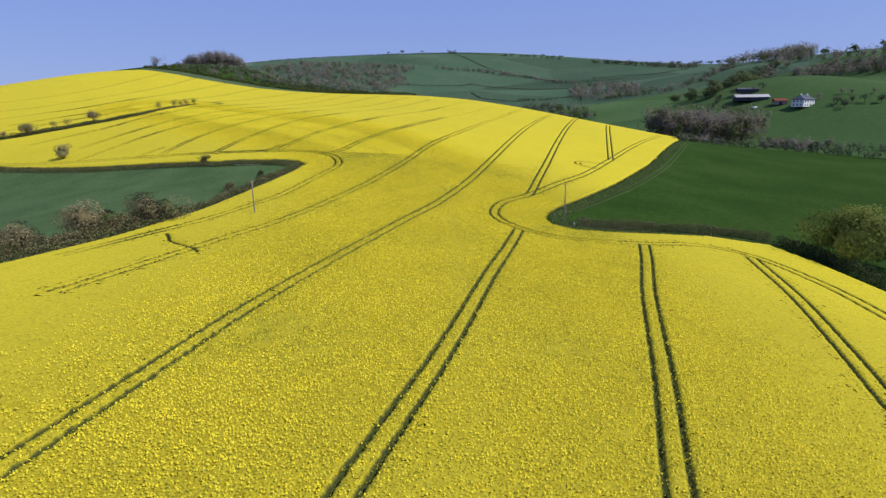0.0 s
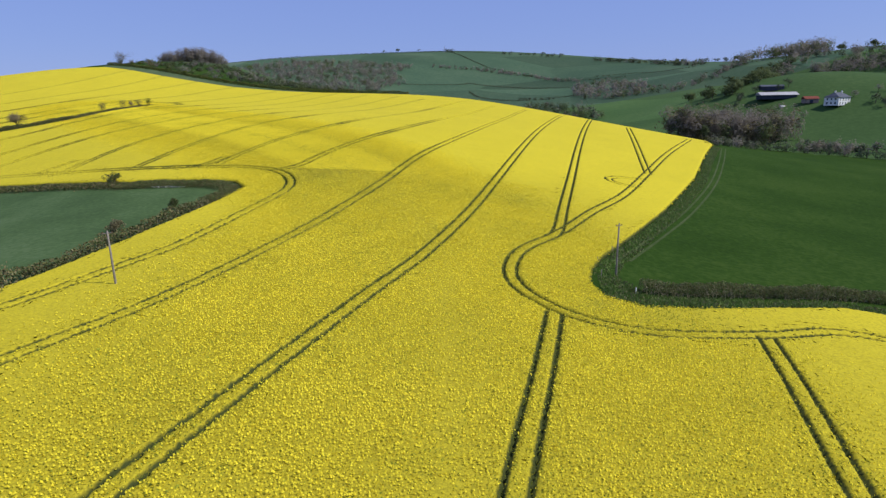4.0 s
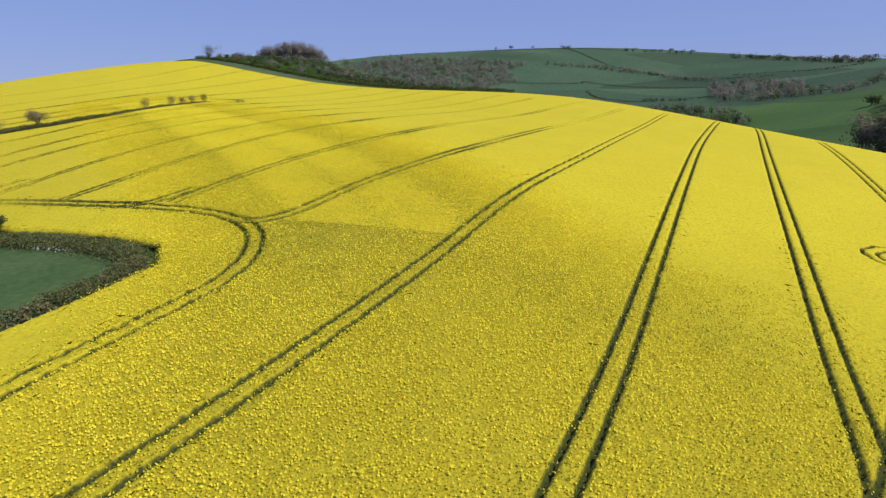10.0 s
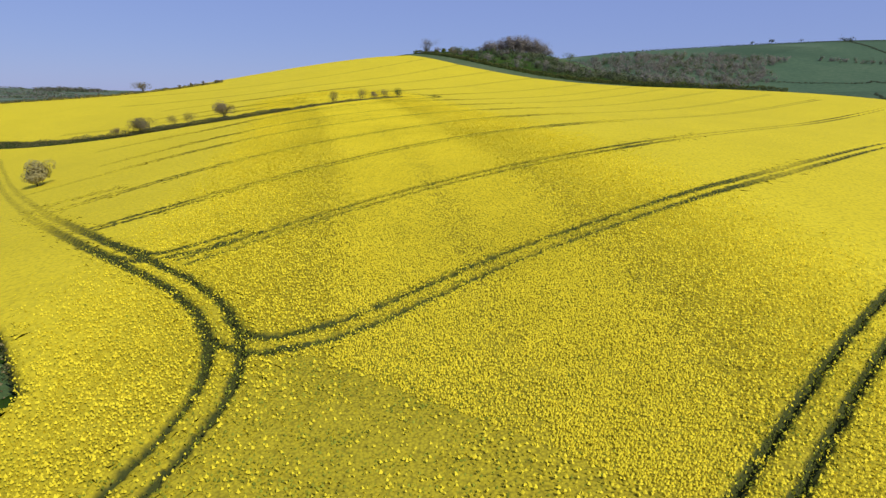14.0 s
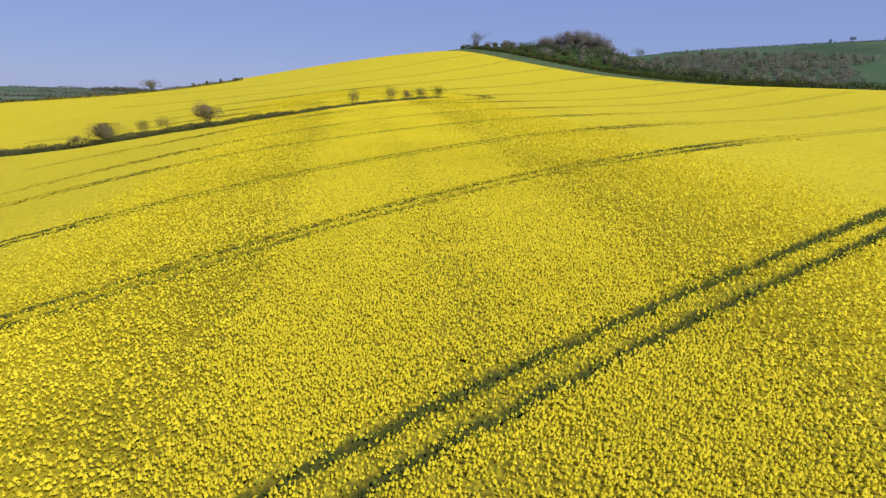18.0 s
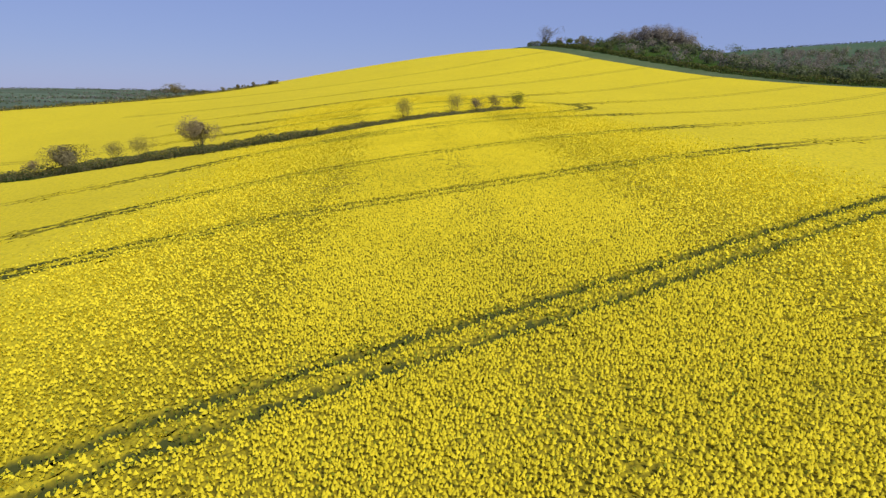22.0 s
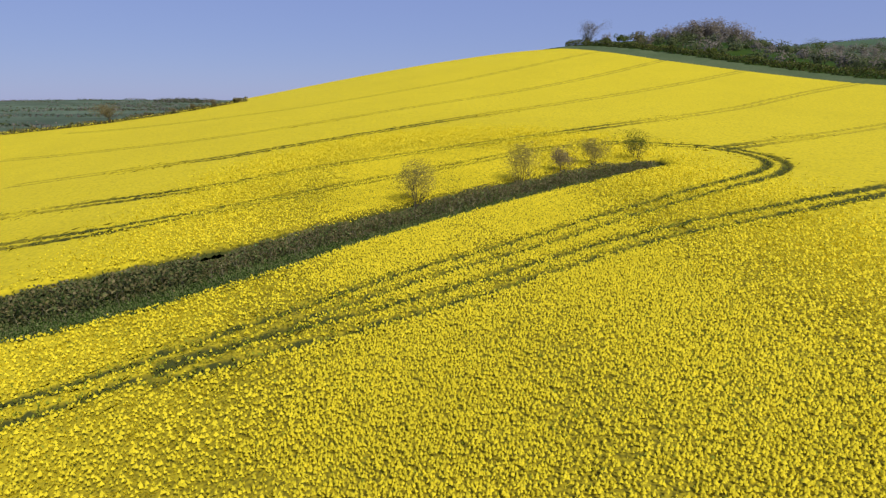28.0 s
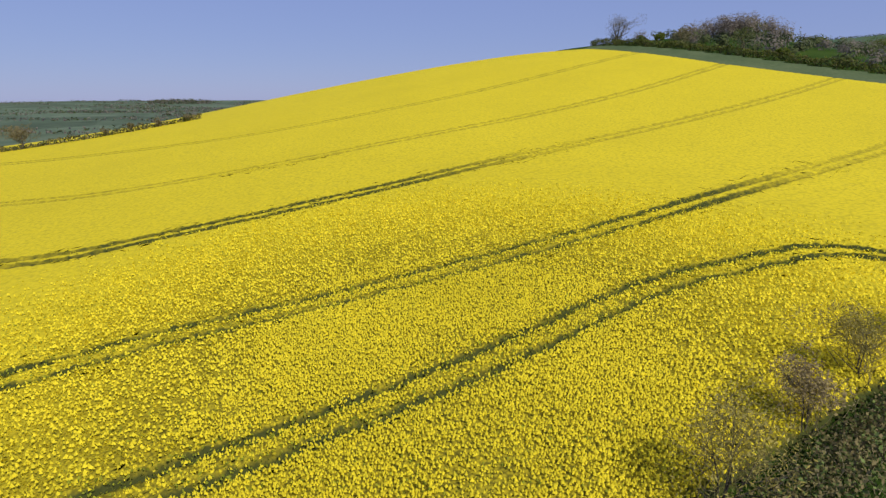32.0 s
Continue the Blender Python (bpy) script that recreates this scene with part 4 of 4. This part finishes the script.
# pale stones along the foot of the meadow hedge
g = np.random.default_rng(140)
sx, sy = g.normal(-62, 2.6, 70), 0.0
sy = 184.6 - 0.22 * (sx + 62) + g.normal(0, 0.35, 70)
rock = np.array([(1, 0, 0), (0, 1, 0), (-1, 0, 0), (0, -1, 0), (0, 0, 0.8), (0, 0, -0.6)])
sv = np.concatenate([rock * g.uniform(0.08, 0.26) * g.uniform(0.6, 1.3, (6, 3)) + [x, y, land1(x, y) + 0.14] for x, y in zip(sx, sy)])
sf = np.concatenate([np.array([(0, 1, 4), (1, 2, 4), (2, 3, 4), (3, 0, 4), (1, 0, 5), (2, 1, 5), (3, 2, 5), (0, 3, 5)]) + 6 * k for k in range(70)])
tagged(new("stones", mesh("stones", sv, sf, [M_WHITE])), "scattered pale stones at the edge of the meadow", "stones", kind="stuff")

# hilltop margin, hedge and trees
patch("grass_margin", np.array([(-264, 528), (-236, 518), (-207, 506), (-150, 491), (-90, 483), (-90, 489), (-150, 502), (-206, 520), (-236, 530), (-266, 540)], float), 2.0, 0.5, M_PALE, "pale mown grass margin along the hilltop rape")
hedge("hedge", [(-266, 541), (-250, 536), (-234, 531.5), (-206, 523), (-150, 504.5), (-90, 491), (-20, 489)], 3.8, 2.7, "dark green hilltop hedge", per_m=95, leaf=0.5, twigs=0.6, seed=12, colours=[M_LEAF_DARK, M_HEDGE, M_LEAF], fray=0.25)
tree("bare_oak", -258, 546, 11.0, 5.4, "bare leafless tree on the hilltop skyline", M_TWIG, 0.42, 2600, 3, 9, 0.35, 10, 0.12, 90, "hilltop trees", "tree", 120)
for k, (x, y, h, sp, cr) in enumerate([(-240, 540, 5.0, 2.0, M_LEAF), (-246, 541, 3.4, 1.3, M_LEAF_DARK), (-230, 537, 6.5, 3.2, M_TWIG), (-207, 525, 9.0, 5.0, M_LEAF_DARK), (-190, 664, 9.5, 5.5, M_LEAF), (-196, 521, 4.0, 1.5, M_LEAF)]):
    tree("hilltop_tree", x, y, h, sp, "dark rounded tree by the hilltop hedge" if cr is M_LEAF_DARK else "small leafing tree by the hilltop hedge" if cr is M_LEAF else "thin bare tree by the hilltop hedge", cr, 0.45, 900, 1, 5, 0.3, 9, 0.5, 95 + k, "hilltop trees", "tree", 30)


# ---- woods: many crowns in one piece ----
def wood(name, spots, heights, radii, label, seed, n=70, leaf=1.1, colours=None, category="wood", trunk=True, lift=None):
    """Crowns over trunks at places in the plan; lift: how much taller the trees are here and there."""
    g = np.random.default_rng(seed)
    spots = np.asarray(spots, float)
    zs = land(spots[:, 0], spots[:, 1])
    sets, ids = [], []
    mats = colours or [M_TWIG, M_BUD, M_LEAF]
    for (x, y), z in zip(spots, zs):
        h, r = g.uniform(*heights) + (lift(x, y) if lift else 0), g.uniform(*radii)
        p = crown_points(g, n, h * 0.08, h, r, 6, 0.9)
        k = n // 3  # undergrowth and lower boughs
        q, u = g.uniform(0, 2 * np.pi, k), g.uniform(0.02, 0.6, k)
        rr = r * (0.55 + 0.35 * u) * np.sqrt(g.random(k))
        p[:k] = np.c_[np.cos(q) * rr, np.sin(q) * rr, u * h]
        p = p + [x, y, z]
        sets.append(facing(g, p, np.array([x, y, z + 0.35 * h]), leaf, 0.8))
        ids.append(np.full(n, g.integers(0, len(mats))))
    v, f = join(*sets)
    ob = tagged(new(name, mesh(name, v, f, mats, np.concatenate(ids))), label, category, kind="stuff")
    if trunk:
        paths = []
        for (x, y), z in zip(spots, zs):
            h = heights[0]
            paths.append([(x, y, z - 0.5, 0.16), (x + g.normal(0, 0.3), y, z + h * 0.5, 0.07)])
        tv, tf = tubes(paths, 4)
        t = tagged(new("trunks", mesh("trunks", tv, tf, [M_BARK])), kind="stuff")
        t.parent = ob
    return ob


def grove(name, spots, heights, spread, crown, label, seed, group, category="tree", leaf=0.9, n=260, low=0.15):
    """Trees one by one, each with trunk and crown, from three shapes that are turned and scaled."""
    g = np.random.default_rng(seed)
    shapes = []
    for _ in range(3):
        arms = limbs(g, 10.0, 3.2 * spread, 1, 6, 0.24)
        p = crown_points(g, n, 10 * low, 10.0, 4.0 * spread, 9, 0.9)
        v, f = facing(g, p, np.array([0, 0, 10 * (0.35 + 0.5 * low)]), leaf, 0.8)
        shapes.append((mesh("trunk", *tubes(arms, 5), [M_BARK]), mesh("crown", v, f, [crown])))
    for x, y in np.asarray(spots, float):
        ob = thing(name, x, y, label, category, group)
        k = g.uniform(*heights) / 10.0
        ob.matrix_world = ob.matrix_world @ pose(0, 0, 0, 0, 0, g.uniform(0, 360)) @ Matrix.Diagonal((k * g.uniform(0.85, 1.2), k * g.uniform(0.85, 1.2), k, 1))
        a, b = shapes[g.integers(0, 3)]
        part("trunk", a, ob)
        part("crown", b, ob)


def row(pts, gap, jitter, seed):
    g = np.random.default_rng(seed)
    line = curve_points(pts, gap)
    return line + g.normal(0, jitter, line.shape)



M_FARWOOD = mat("leafless wood", [(0.225, 0.195, 0.155), (0.255, 0.222, 0.178), (0.285, 0.25, 0.202)], 0.02, 0.4, 0.95, 0.0, island=0.06, thin_leaf=0.5)
M_FARGREEN = mat("wood coming into leaf", [(0.085, 0.11, 0.045), (0.115, 0.14, 0.056), (0.15, 0.17, 0.072)], 0.02, 0.4, 0.95, 0.0, island=0.12, thin_leaf=0.4)
M_FARDARK = mat("dark far hedgerow", [(0.07, 0.085, 0.05), (0.095, 0.11, 0.062), (0.125, 0.135, 0.08)], 0.02, 0.4, 0.95, 0.0, spec=0.05, island=0.2, thin_leaf=0.2)
W = [M_FARWOOD, M_FARWOOD, M_FARWOOD, M_FARGREEN]
G = [M_FARGREEN, M_FARDARK, M_FARGREEN, M_FARWOOD]
wood("woodland", scatter([(160, 440), (190, 430), (225, 432), (250, 440), (252, 470), (230, 495), (190, 500), (165, 475)], 125, 1), (20, 29), (4.5, 7.5), "bare brown and grey wood in the valley", 31, 380, 1.15, [M_FARWOOD, M_FARWOOD, M_FARWOOD, M_TWIG, M_FARGREEN])
dome = scatter([(-298, 706), (-275, 699), (-254, 710), (-243, 735), (-249, 764), (-272, 776), (-294, 764), (-304, 735)], 100, 2)
wood("woodland", dome, (12, 13.5), (5, 7.5), "domed brown hilltop wood", 32, 330, 1.0, [M_FARWOOD], lift=lambda x, y: 11.5 * np.exp(-((x + 276) ** 2 + (y - 735) ** 2) / 1000))
wood("scrub", np.vstack([scatter([(-150, 520), (-80, 510), (-60, 560), (-120, 640), (-150, 640), (-160, 560)], 150, 3), scatter([(-262, 550), (-206, 530), (-120, 508), (-95, 506), (-120, 640), (-215, 665)], 190, 4)]), (2.5, 5.0), (2.6, 4.4), "green and brown scrub on the hill slope", 33, 110, 0.8, [M_FARGREEN, M_FARWOOD, M_FARGREEN, M_FARDARK])
wood("woodland", scatter([(-420, 1180), (-330, 1080), (-200, 1080), (-100, 1120), (-60, 1200), (-90, 1330), (-50, 1420), (-180, 1430), (-330, 1380)], 640, 4), (9, 14), (6, 9), "brown leafless woodland over the far hillside", 34, 52, 1.8, W)
wood("woodland", scatter([(-150, 900), (-60, 860), (0, 900), (-40, 1000), (-200, 1060), (-330, 1040), (-280, 940)], 420, 5), (8, 14), (5, 8), "brown and green wood in the valley head", 35, 60, 1.5, W)
wood("woodland", scatter([(215, 930), (260, 880), (310, 900), (330, 1000), (310, 1120), (250, 1140), (225, 1030)], 150, 6), (9, 14), (4.5, 7), "bare brown copse between the far fields", 36, 40, 2.0, W)
wood("woodland", scatter([(110, 800), (160, 740), (200, 730), (190, 790), (150, 880), (120, 880)], 70, 7), (10, 17), (5, 7.5), "leafing trees in the valley bottom", 37, 120, 1.3, G)
wood("woodland", row([(440, 830), (490, 880), (525, 925), (550, 890), (565, 830), (585, 780), (640, 700)], 4.5, 8, 8), (9, 16), (6, 9), "wooded skyline of brown and green trees", 38, 70, 1.8, W + G)
wood("woodland", scatter([(475, 800), (500, 730), (515, 670), (540, 600), (575, 600), (560, 690), (540, 780), (500, 850)], 230, 9), (10, 16), (6, 8.5), "dark wooded band across the hillside", 39, 80, 1.5, [M_FARWOOD, M_FARDARK, M_FARGREEN, M_FARWOOD])
grove("hedgerow_tree", row([(262, 660), (271, 611), (283, 622), (295, 631), (309, 640), (324, 648), (350, 690), (400, 770), (440, 832), (474, 884), (500, 898)], 12.5, 3.0, 11), (10, 15), 1.4, M_FARGREEN, "rounded tree in young green leaf up the pasture slope", 40, "row of trees up the slope", n=300, leaf=1.3, low=0.03)
grove("skyline_tree", [(560, 1000), (585, 985), (612, 958), (640, 930), (668, 905)], (13, 17), 1.2, M_FARGREEN, "rounded green tree on the hill skyline", 55, "trees on the hill skyline", n=260, leaf=1.5, low=0.05)
wood("hedgerow", np.vstack([row([(139, 345), (175, 380), (214, 400), (240, 385), (262, 362), (290, 330)], 2.6, 0.9, 12), row([(225, 415), (250, 405), (280, 385), (320, 360)], 3, 2.5, 13)]), (4, 7), (2.2, 3.6), "dark hedgerow with bushes along the valley", 41, 90, 0.7, [M_FARDARK, M_FARWOOD, M_FARDARK, M_FARDARK])
wood("thicket", scatter([(222, 408), (240, 398), (262, 392), (270, 402), (250, 415), (230, 420)], 22, 71), (6, 10), (3, 4.5), "brown leafless thicket by the valley hedge", 48, 160, 0.8, [M_FARWOOD, M_FARWOOD, M_FARDARK])
wood("woodland", np.vstack([scatter([(545, 1040), (600, 1110), (640, 1100), (640, 1030), (590, 960), (555, 960)], 70, 72), row([(470, 990), (515, 1030), (560, 1070)], 8, 5, 73)]), (18, 27), (9, 13), "domed brown wood on the skyline", 49, 130, 2.0, [M_FARWOOD, M_FARWOOD, M_FARWOOD, M_FARGREEN])
wood("woodland", np.vstack([row([(400, 1587), (455, 1549), (496, 1469), (518, 1358), (515, 1211)], 6, 6, 74)]), (9, 15), (6, 9), "belt of grey-green trees along the far ridge", 50, 60, 2.0, [M_FARDARK, M_FARGREEN, M_FARWOOD, M_FARDARK])
wood("hedgerow", np.vstack([row([(-10, 1440), (47, 1433), (122, 1417), (187, 1344), (235, 1260), (270, 1194)], 5, 5, 81), row([(95, 1418), (130, 1400), (165, 1372)], 6, 8, 82)]), (6, 11), (4, 6.5), "brown belt of trees and bushes slanting across the far fields", 51, 46, 1.6, [M_FARWOOD, M_FARWOOD, M_FARDARK])
wood("woodland", np.vstack([row([(262, 905), (284, 897), (316, 880), (347, 884), (380, 915), (416, 936), (455, 980), (491, 1020)], 4.5, 6, 83), row([(300, 905), (330, 910)], 6, 8, 84)]), (7, 13), (4, 6.5), "brown trees climbing the edge of the sunny slope", 52, 60, 1.4, [M_FARWOOD, M_FARWOOD, M_FARDARK, M_FARGREEN])
wood("hedgerow", row([(136, 1036), (160, 1012), (184, 992)], 4, 1.5, 85), (3, 5.5), (2.5, 4), "short dark row of bushes in the far field", 53, 50, 1.0, [M_FARDARK])
grove("garden_tree", np.vstack([row([(330, 498), (345, 490), (370, 487), (420, 480)], 8, 3, 14), row([(262, 560), (270, 575), (310, 572)], 10, 3, 15)]), (6, 10), 1.1, M_FARDARK, "dark green garden tree beside the farm", 42, "trees round the farm")
grove("garden_tree", row([(335, 515), (360, 512), (400, 505), (440, 500)], 13, 4, 86), (6, 9), 1.1, M_FARWOOD, "bare brown tree behind the farmhouse", 56, "trees round the farm")
wood("field_hedges", np.vstack([row([(60, 1254), (150, 1190), (245, 1121)], 2.6, 0.8, 16), row([(60, 1149), (75, 1080), (118, 1026), (150, 1010)], 2.6, 0.8, 17), row([(-101, 1196), (-20, 1215), (48, 1238), (60, 1254)], 2.8, 0.8, 18), row([(35, 1771), (113, 1489), (182, 1370), (261, 1247), (359, 1182)], 3.2, 1, 19), row([(320, 1262), (334, 1255), (386, 1231), (427, 1184), (491, 1188)], 3, 1, 20), row([(180, 1000), (240, 1000)], 3, 1, 21)]), (1.5, 3.5), (1.6, 2.6), "dark hedges between the far fields", 43, 14, 1.3, [M_FARDARK], trunk=False)
grove("skyline_tree", np.vstack([row([(190, 1700), (240, 1690), (330, 1670)], 13, 5, 22), row([(430, 1560), (480, 1520), (560, 1440), (640, 1330), (640, 1250)], 12, 6, 23), row([(-60, 1800), (-150, 1790)], 60, 6, 24), row([(28, 1740), (40, 1742)], 10, 2, 25)]), (8, 13), 1.5, M_FARDARK, "small dark tree on the far ridge", 44, "trees along the far ridge", n=70, leaf=2.0)
wood("skyline_hedge", np.vstack([row([(-420, 1480), (-300, 1640), (-130, 1760), (30, 1780), (190, 1720)], 4, 1, 26)]), (1.5, 3.5), (2, 3.5), "long hedge along the far ridge", 45, 14, 1.6, [M_FARDARK], trunk=False)

# hedge over the shoulder of the field and the low country beyond
hedge("hedge", [(-313, 407), (-322, 390), (-333, 369), (-342, 352), (-356, 327), (-376, 302), (-412, 276)], 3.5, 2.4, "low dark hedge over the shoulder of the rape field", per_m=70, leaf=0.5, twigs=1.0, seed=14, colours=[M_HEDGE, M_LEAF_DARK, M_BRAMBLE], fray=0.3, sink=0.0)
tree("bare_ash", -334.4, 369, 9.0, 4.4, "bare grey tree in the shoulder hedge", M_TWIG, 0.5, 1500, 1, 8, 0.25, 10, 0.3, 120, "shoulder hedge trees", "tree", 60)
for k, (x, y) in enumerate(((-318.5, 397), (-321.5, 391), (-325, 385.5), (-314.5, 404))):
    tree("thorn_bush", x, y, 3.8 - 0.3 * k, 1.3, "small bare thorn in the shoulder hedge", M_TWIG, 0.4, 500, 1, 5, 0.3, 7, 0.3, 130 + k, "shoulder hedge trees", "tree", 20)
g = np.random.default_rng(50)
lines = []
for k in range(90):
    a, d = g.uniform(0.95, 1.55), g.uniform(800, 3000)
    cx, cy = -150 - d * math.sin(a), 330 + d * math.cos(a) * 1.3
    b = g.uniform(-0.5, 0.5) + 0.4
    ln = g.uniform(60, 240)
    lines.append(row([(cx - ln * math.cos(b), cy - ln * math.sin(b)), (cx, cy + 8), (cx + ln * math.cos(b), cy + ln * math.sin(b))], 7, 3, 60 + k))
wood("field_hedges", np.vstack(lines), (4, 10), (4, 8), "dark hedgerows and trees over the low country", 46, 7, 3.2, [M_FARDARK, M_FARWOOD, M_FARGREEN, M_FARWOOD], trunk=False)
wood("woodland", scatter([(-2500, 1250), (-2350, 1200), (-2300, 1350), (-2450, 1500), (-2600, 1400)], 150, 70), (12, 20), (8, 12), "dark wooded knoll on the horizon", 47, 24, 4.0, [M_FARDARK, M_FARDARK, M_FARWOOD], trunk=False)


# ---- the farm ----
def box(name, x0, x1, y0, y1, z0, z1, material, parent, label=""):
    bm = bmesh.new()
    bmesh.ops.create_cube(bm, size=1.0)
    for v in bm.verts:
        v.co = ((x0 + x1) / 2 + v.co.x * (x1 - x0), (y0 + y1) / 2 + v.co.y * (y1 - y0), (z0 + z1) / 2 + v.co.z * (z1 - z0))
    bmesh.ops.bevel(bm, geom=bm.edges[:], offset=min(0.03, 0.2 * min(x1 - x0, y1 - y0, z1 - z0)), segments=1, affect="EDGES")
    me = bpy.data.meshes.new(name)
    bm.to_mesh(me)
    bm.free()
    me.materials.append(material)
    return part(name, me, parent, label)


def roof(name, x0, x1, y0, y1, z0, z1, hip, material, parent, thick=0.25, label=""):
    """A pitched roof with its ridge along x; hip: how far the ridge stops short of the ends."""
    ym = (y0 + y1) / 2
    top = [(x0, y0, z0), (x1, y0, z0), (x1, y1, z0), (x0, y1, z0), (x0 + hip, ym, z1), (x1 - hip, ym, z1)]
    v = top + [(a, b, c - thick) for a, b, c in top]
    f = [(0, 1, 5, 4), (2, 3, 4, 5), (1, 2, 5), (3, 0, 4), (7, 6, 10, 11), (9, 8, 11, 10), (8, 7, 11), (6, 9, 10), (0, 6, 7, 1), (1, 7, 8, 2), (2, 8, 9, 3), (3, 9, 6, 0)]
    me = bpy.data.meshes.new(name)
    me.from_pydata(v, [], f)
    me.materials.append(material)
    return part(name, me, parent, label)


M_SLATE = mat("grey slate", [(0.07, 0.075, 0.09), (0.10, 0.105, 0.12), (0.14, 0.145, 0.155)], 0.3, 3.0, 0.6, 0.4, 0.02)
M_TIN = mat("pale sheet roofing", [(0.33, 0.31, 0.29), (0.42, 0.39, 0.37), (0.50, 0.47, 0.44)], 0.15, 2.0, 0.55, 0.2, 0.02)
M_CLAD = mat("dark blue-grey cladding", [(0.035, 0.04, 0.055), (0.05, 0.055, 0.075), (0.065, 0.07, 0.09)], 0.2, 3.0, 0.6, 0.2, 0.02)
M_STONE = mat("farm stone", [(0.20, 0.15, 0.12), (0.30, 0.23, 0.19), (0.38, 0.31, 0.26)], 0.5, 4.0, 0.9, 0.4, 0.03)
M_GLASS = mat("dark window glass", [(0.02, 0.022, 0.026), (0.03, 0.032, 0.036)], 1.0, 5.0, 0.1, 0.0, spec=0.5)
M_RED = mat("rusty red steel", [(0.16, 0.05, 0.035), (0.24, 0.08, 0.05)], 0.5, 5.0, 0.7, 0.1, 0.01)


def window(parent, x, y, z, w, h, face):
    """A window proud of a wall; face: 'y' looks to -y, 'x' to -x, 'X' to +x."""
    t = 0.06
    if face == "y":
        fr = box("window", x - w / 2, x + w / 2, y - t, y, z, z + h, M_WHITE, parent)
        box("pane", x - w / 2 + 0.1, x + w / 2 - 0.1, y - t - 0.02, y - t + 0.01, z + 0.1, z + h - 0.1, M_GLASS, fr)
        box("sill", x - w / 2 - 0.1, x + w / 2 + 0.1, y - 0.2, y - 0.003, z - 0.12, z - 0.005, M_STONE, fr)
    else:
        a, b = (y - w / 2, y + w / 2)
        x0, x1 = (x - t, x) if face == "x" else (x, x + t)
        fr = box("window", x0, x1, a, b, z, z + h, M_WHITE, parent)
        px = (x0 - 0.02, x0 + 0.01) if face == "x" else (x1 - 0.01, x1 + 0.02)
        box("pane", *px, a + 0.1, b - 0.1, z + 0.1, z + h - 0.1, M_GLASS, fr)


house = thing("farmhouse", 311, 507, "white rendered farmhouse with a grey slate hipped roof", "house", z=land1(311, 507) - 0.6, turn=30)
box("wall", -8.5, 8.5, -5.2, 5.2, 0, 6.2, M_WHITE, house, "white rendered wall")
roof("roof", -9.1, 9.1, -5.8, 5.8, 6.2, 9.8, 4.0, M_SLATE, house, label="grey slate roof")
for cx in (-4.5, 5.2):
    box("chimney", cx - 0.45, cx + 0.45, -0.45, 0.45, 8.6, 11.0, M_WHITE, house)
for wx in (-6, -2, 2, 6):
    window(house, wx, -5.2, 3.8, 1.2, 1.6, "y")
    if wx != 2:
        window(house, wx, -5.2, 0.9, 1.2, 1.7, "y")
box("door", 1.4, 2.6, -5.28, -5.2, 0.05, 2.3, M_CLAD, house)
for wy in (-3, 0, 3):
    window(house, -8.5, wy, 4.0, 1.3, 1.6, "x")
    window(house, -8.5, wy, 1.0, 1.3, 1.7, "x")

barn = thing("barn", 290, 553, "long dark-clad farm barn with a pale sheet roof", "barn", z=land1(290, 553) - 1.0, turn=-14)
box("wall", -14, 13, -8, 8, 0, 3.4, M_CLAD, barn, "dark blue-grey cladding")
box("end_wall", 13, 13.3, -8, 8, 0, 3.4, M_STONE, barn, "pale stone end wall")
roof("roof", -15, 14.5, -9, 9, 3.4, 5.9, 0.0, M_TIN, barn, label="pale sheet roof")
# solid dark panel on the wall in place of the shade inside an opening
box("dark_door_panel", 13.28, 13.36, -3, 1, 0.05, 3.0, M_CLAD, barn)
shed = thing("shed", 298, 577, "open-fronted dark farm shed behind the barn", "shed", z=land1(298, 577), turn=-14)
box("wall", -9, 9, -4, 4, 0, 3.6, M_CLAD, shed)
roof("roof", -9.6, 9.6, -4.6, 4.6, 3.6, 5.0, 0.0, M_SLATE, shed)
linhay = thing("outbuilding", 300, 523, "small stone outbuilding with a rusty roof in the farmyard", "outbuilding", z=land1(300, 523) - 0.4, turn=-10)
box("wall", -5, 5, -3.5, 3.5, 0, 3.4, M_STONE, linhay)
roof("roof", -5.5, 5.5, -4, 4, 3.4, 5.4, 0.0, M_RED, linhay)
# uncut wall here too; the panel's dark colour stands for the shaded opening
box("dark_door_panel", -1.5, 1.0, -3.58, -3.5, 0.05, 2.4, M_CLAD, linhay)
tank = thing("trailer", 281, 528, "small white trailer parked on the grass below the barn", "trailer", turn=20)
box("body", -2.2, 2.2, -1, 1, 0.55, 1.9, M_WHITE, tank)
for wx in (-0.6, 0.6):
    for wy in (-1.05, 0.9):
        part("wheel", mesh("wheel", *tubes([[(wx, wy, 0.35, 0.02), (wx, wy + 0.01, 0.35, 0.36), (wx, wy + 0.14, 0.35, 0.36), (wx, wy + 0.15, 0.35, 0.02)]], 12), [M_GLASS]), tank)
mast = thing("radio_mast", 22, 1745, "thin grey mast on the far ridge", "mast")
part("pole", mesh("pole", *tubes([[(0, 0, -1, 0.5), (0, 0, 9, 0.35), (0, 0, 18, 0.2)]], 6), [M_POLE]), mast)
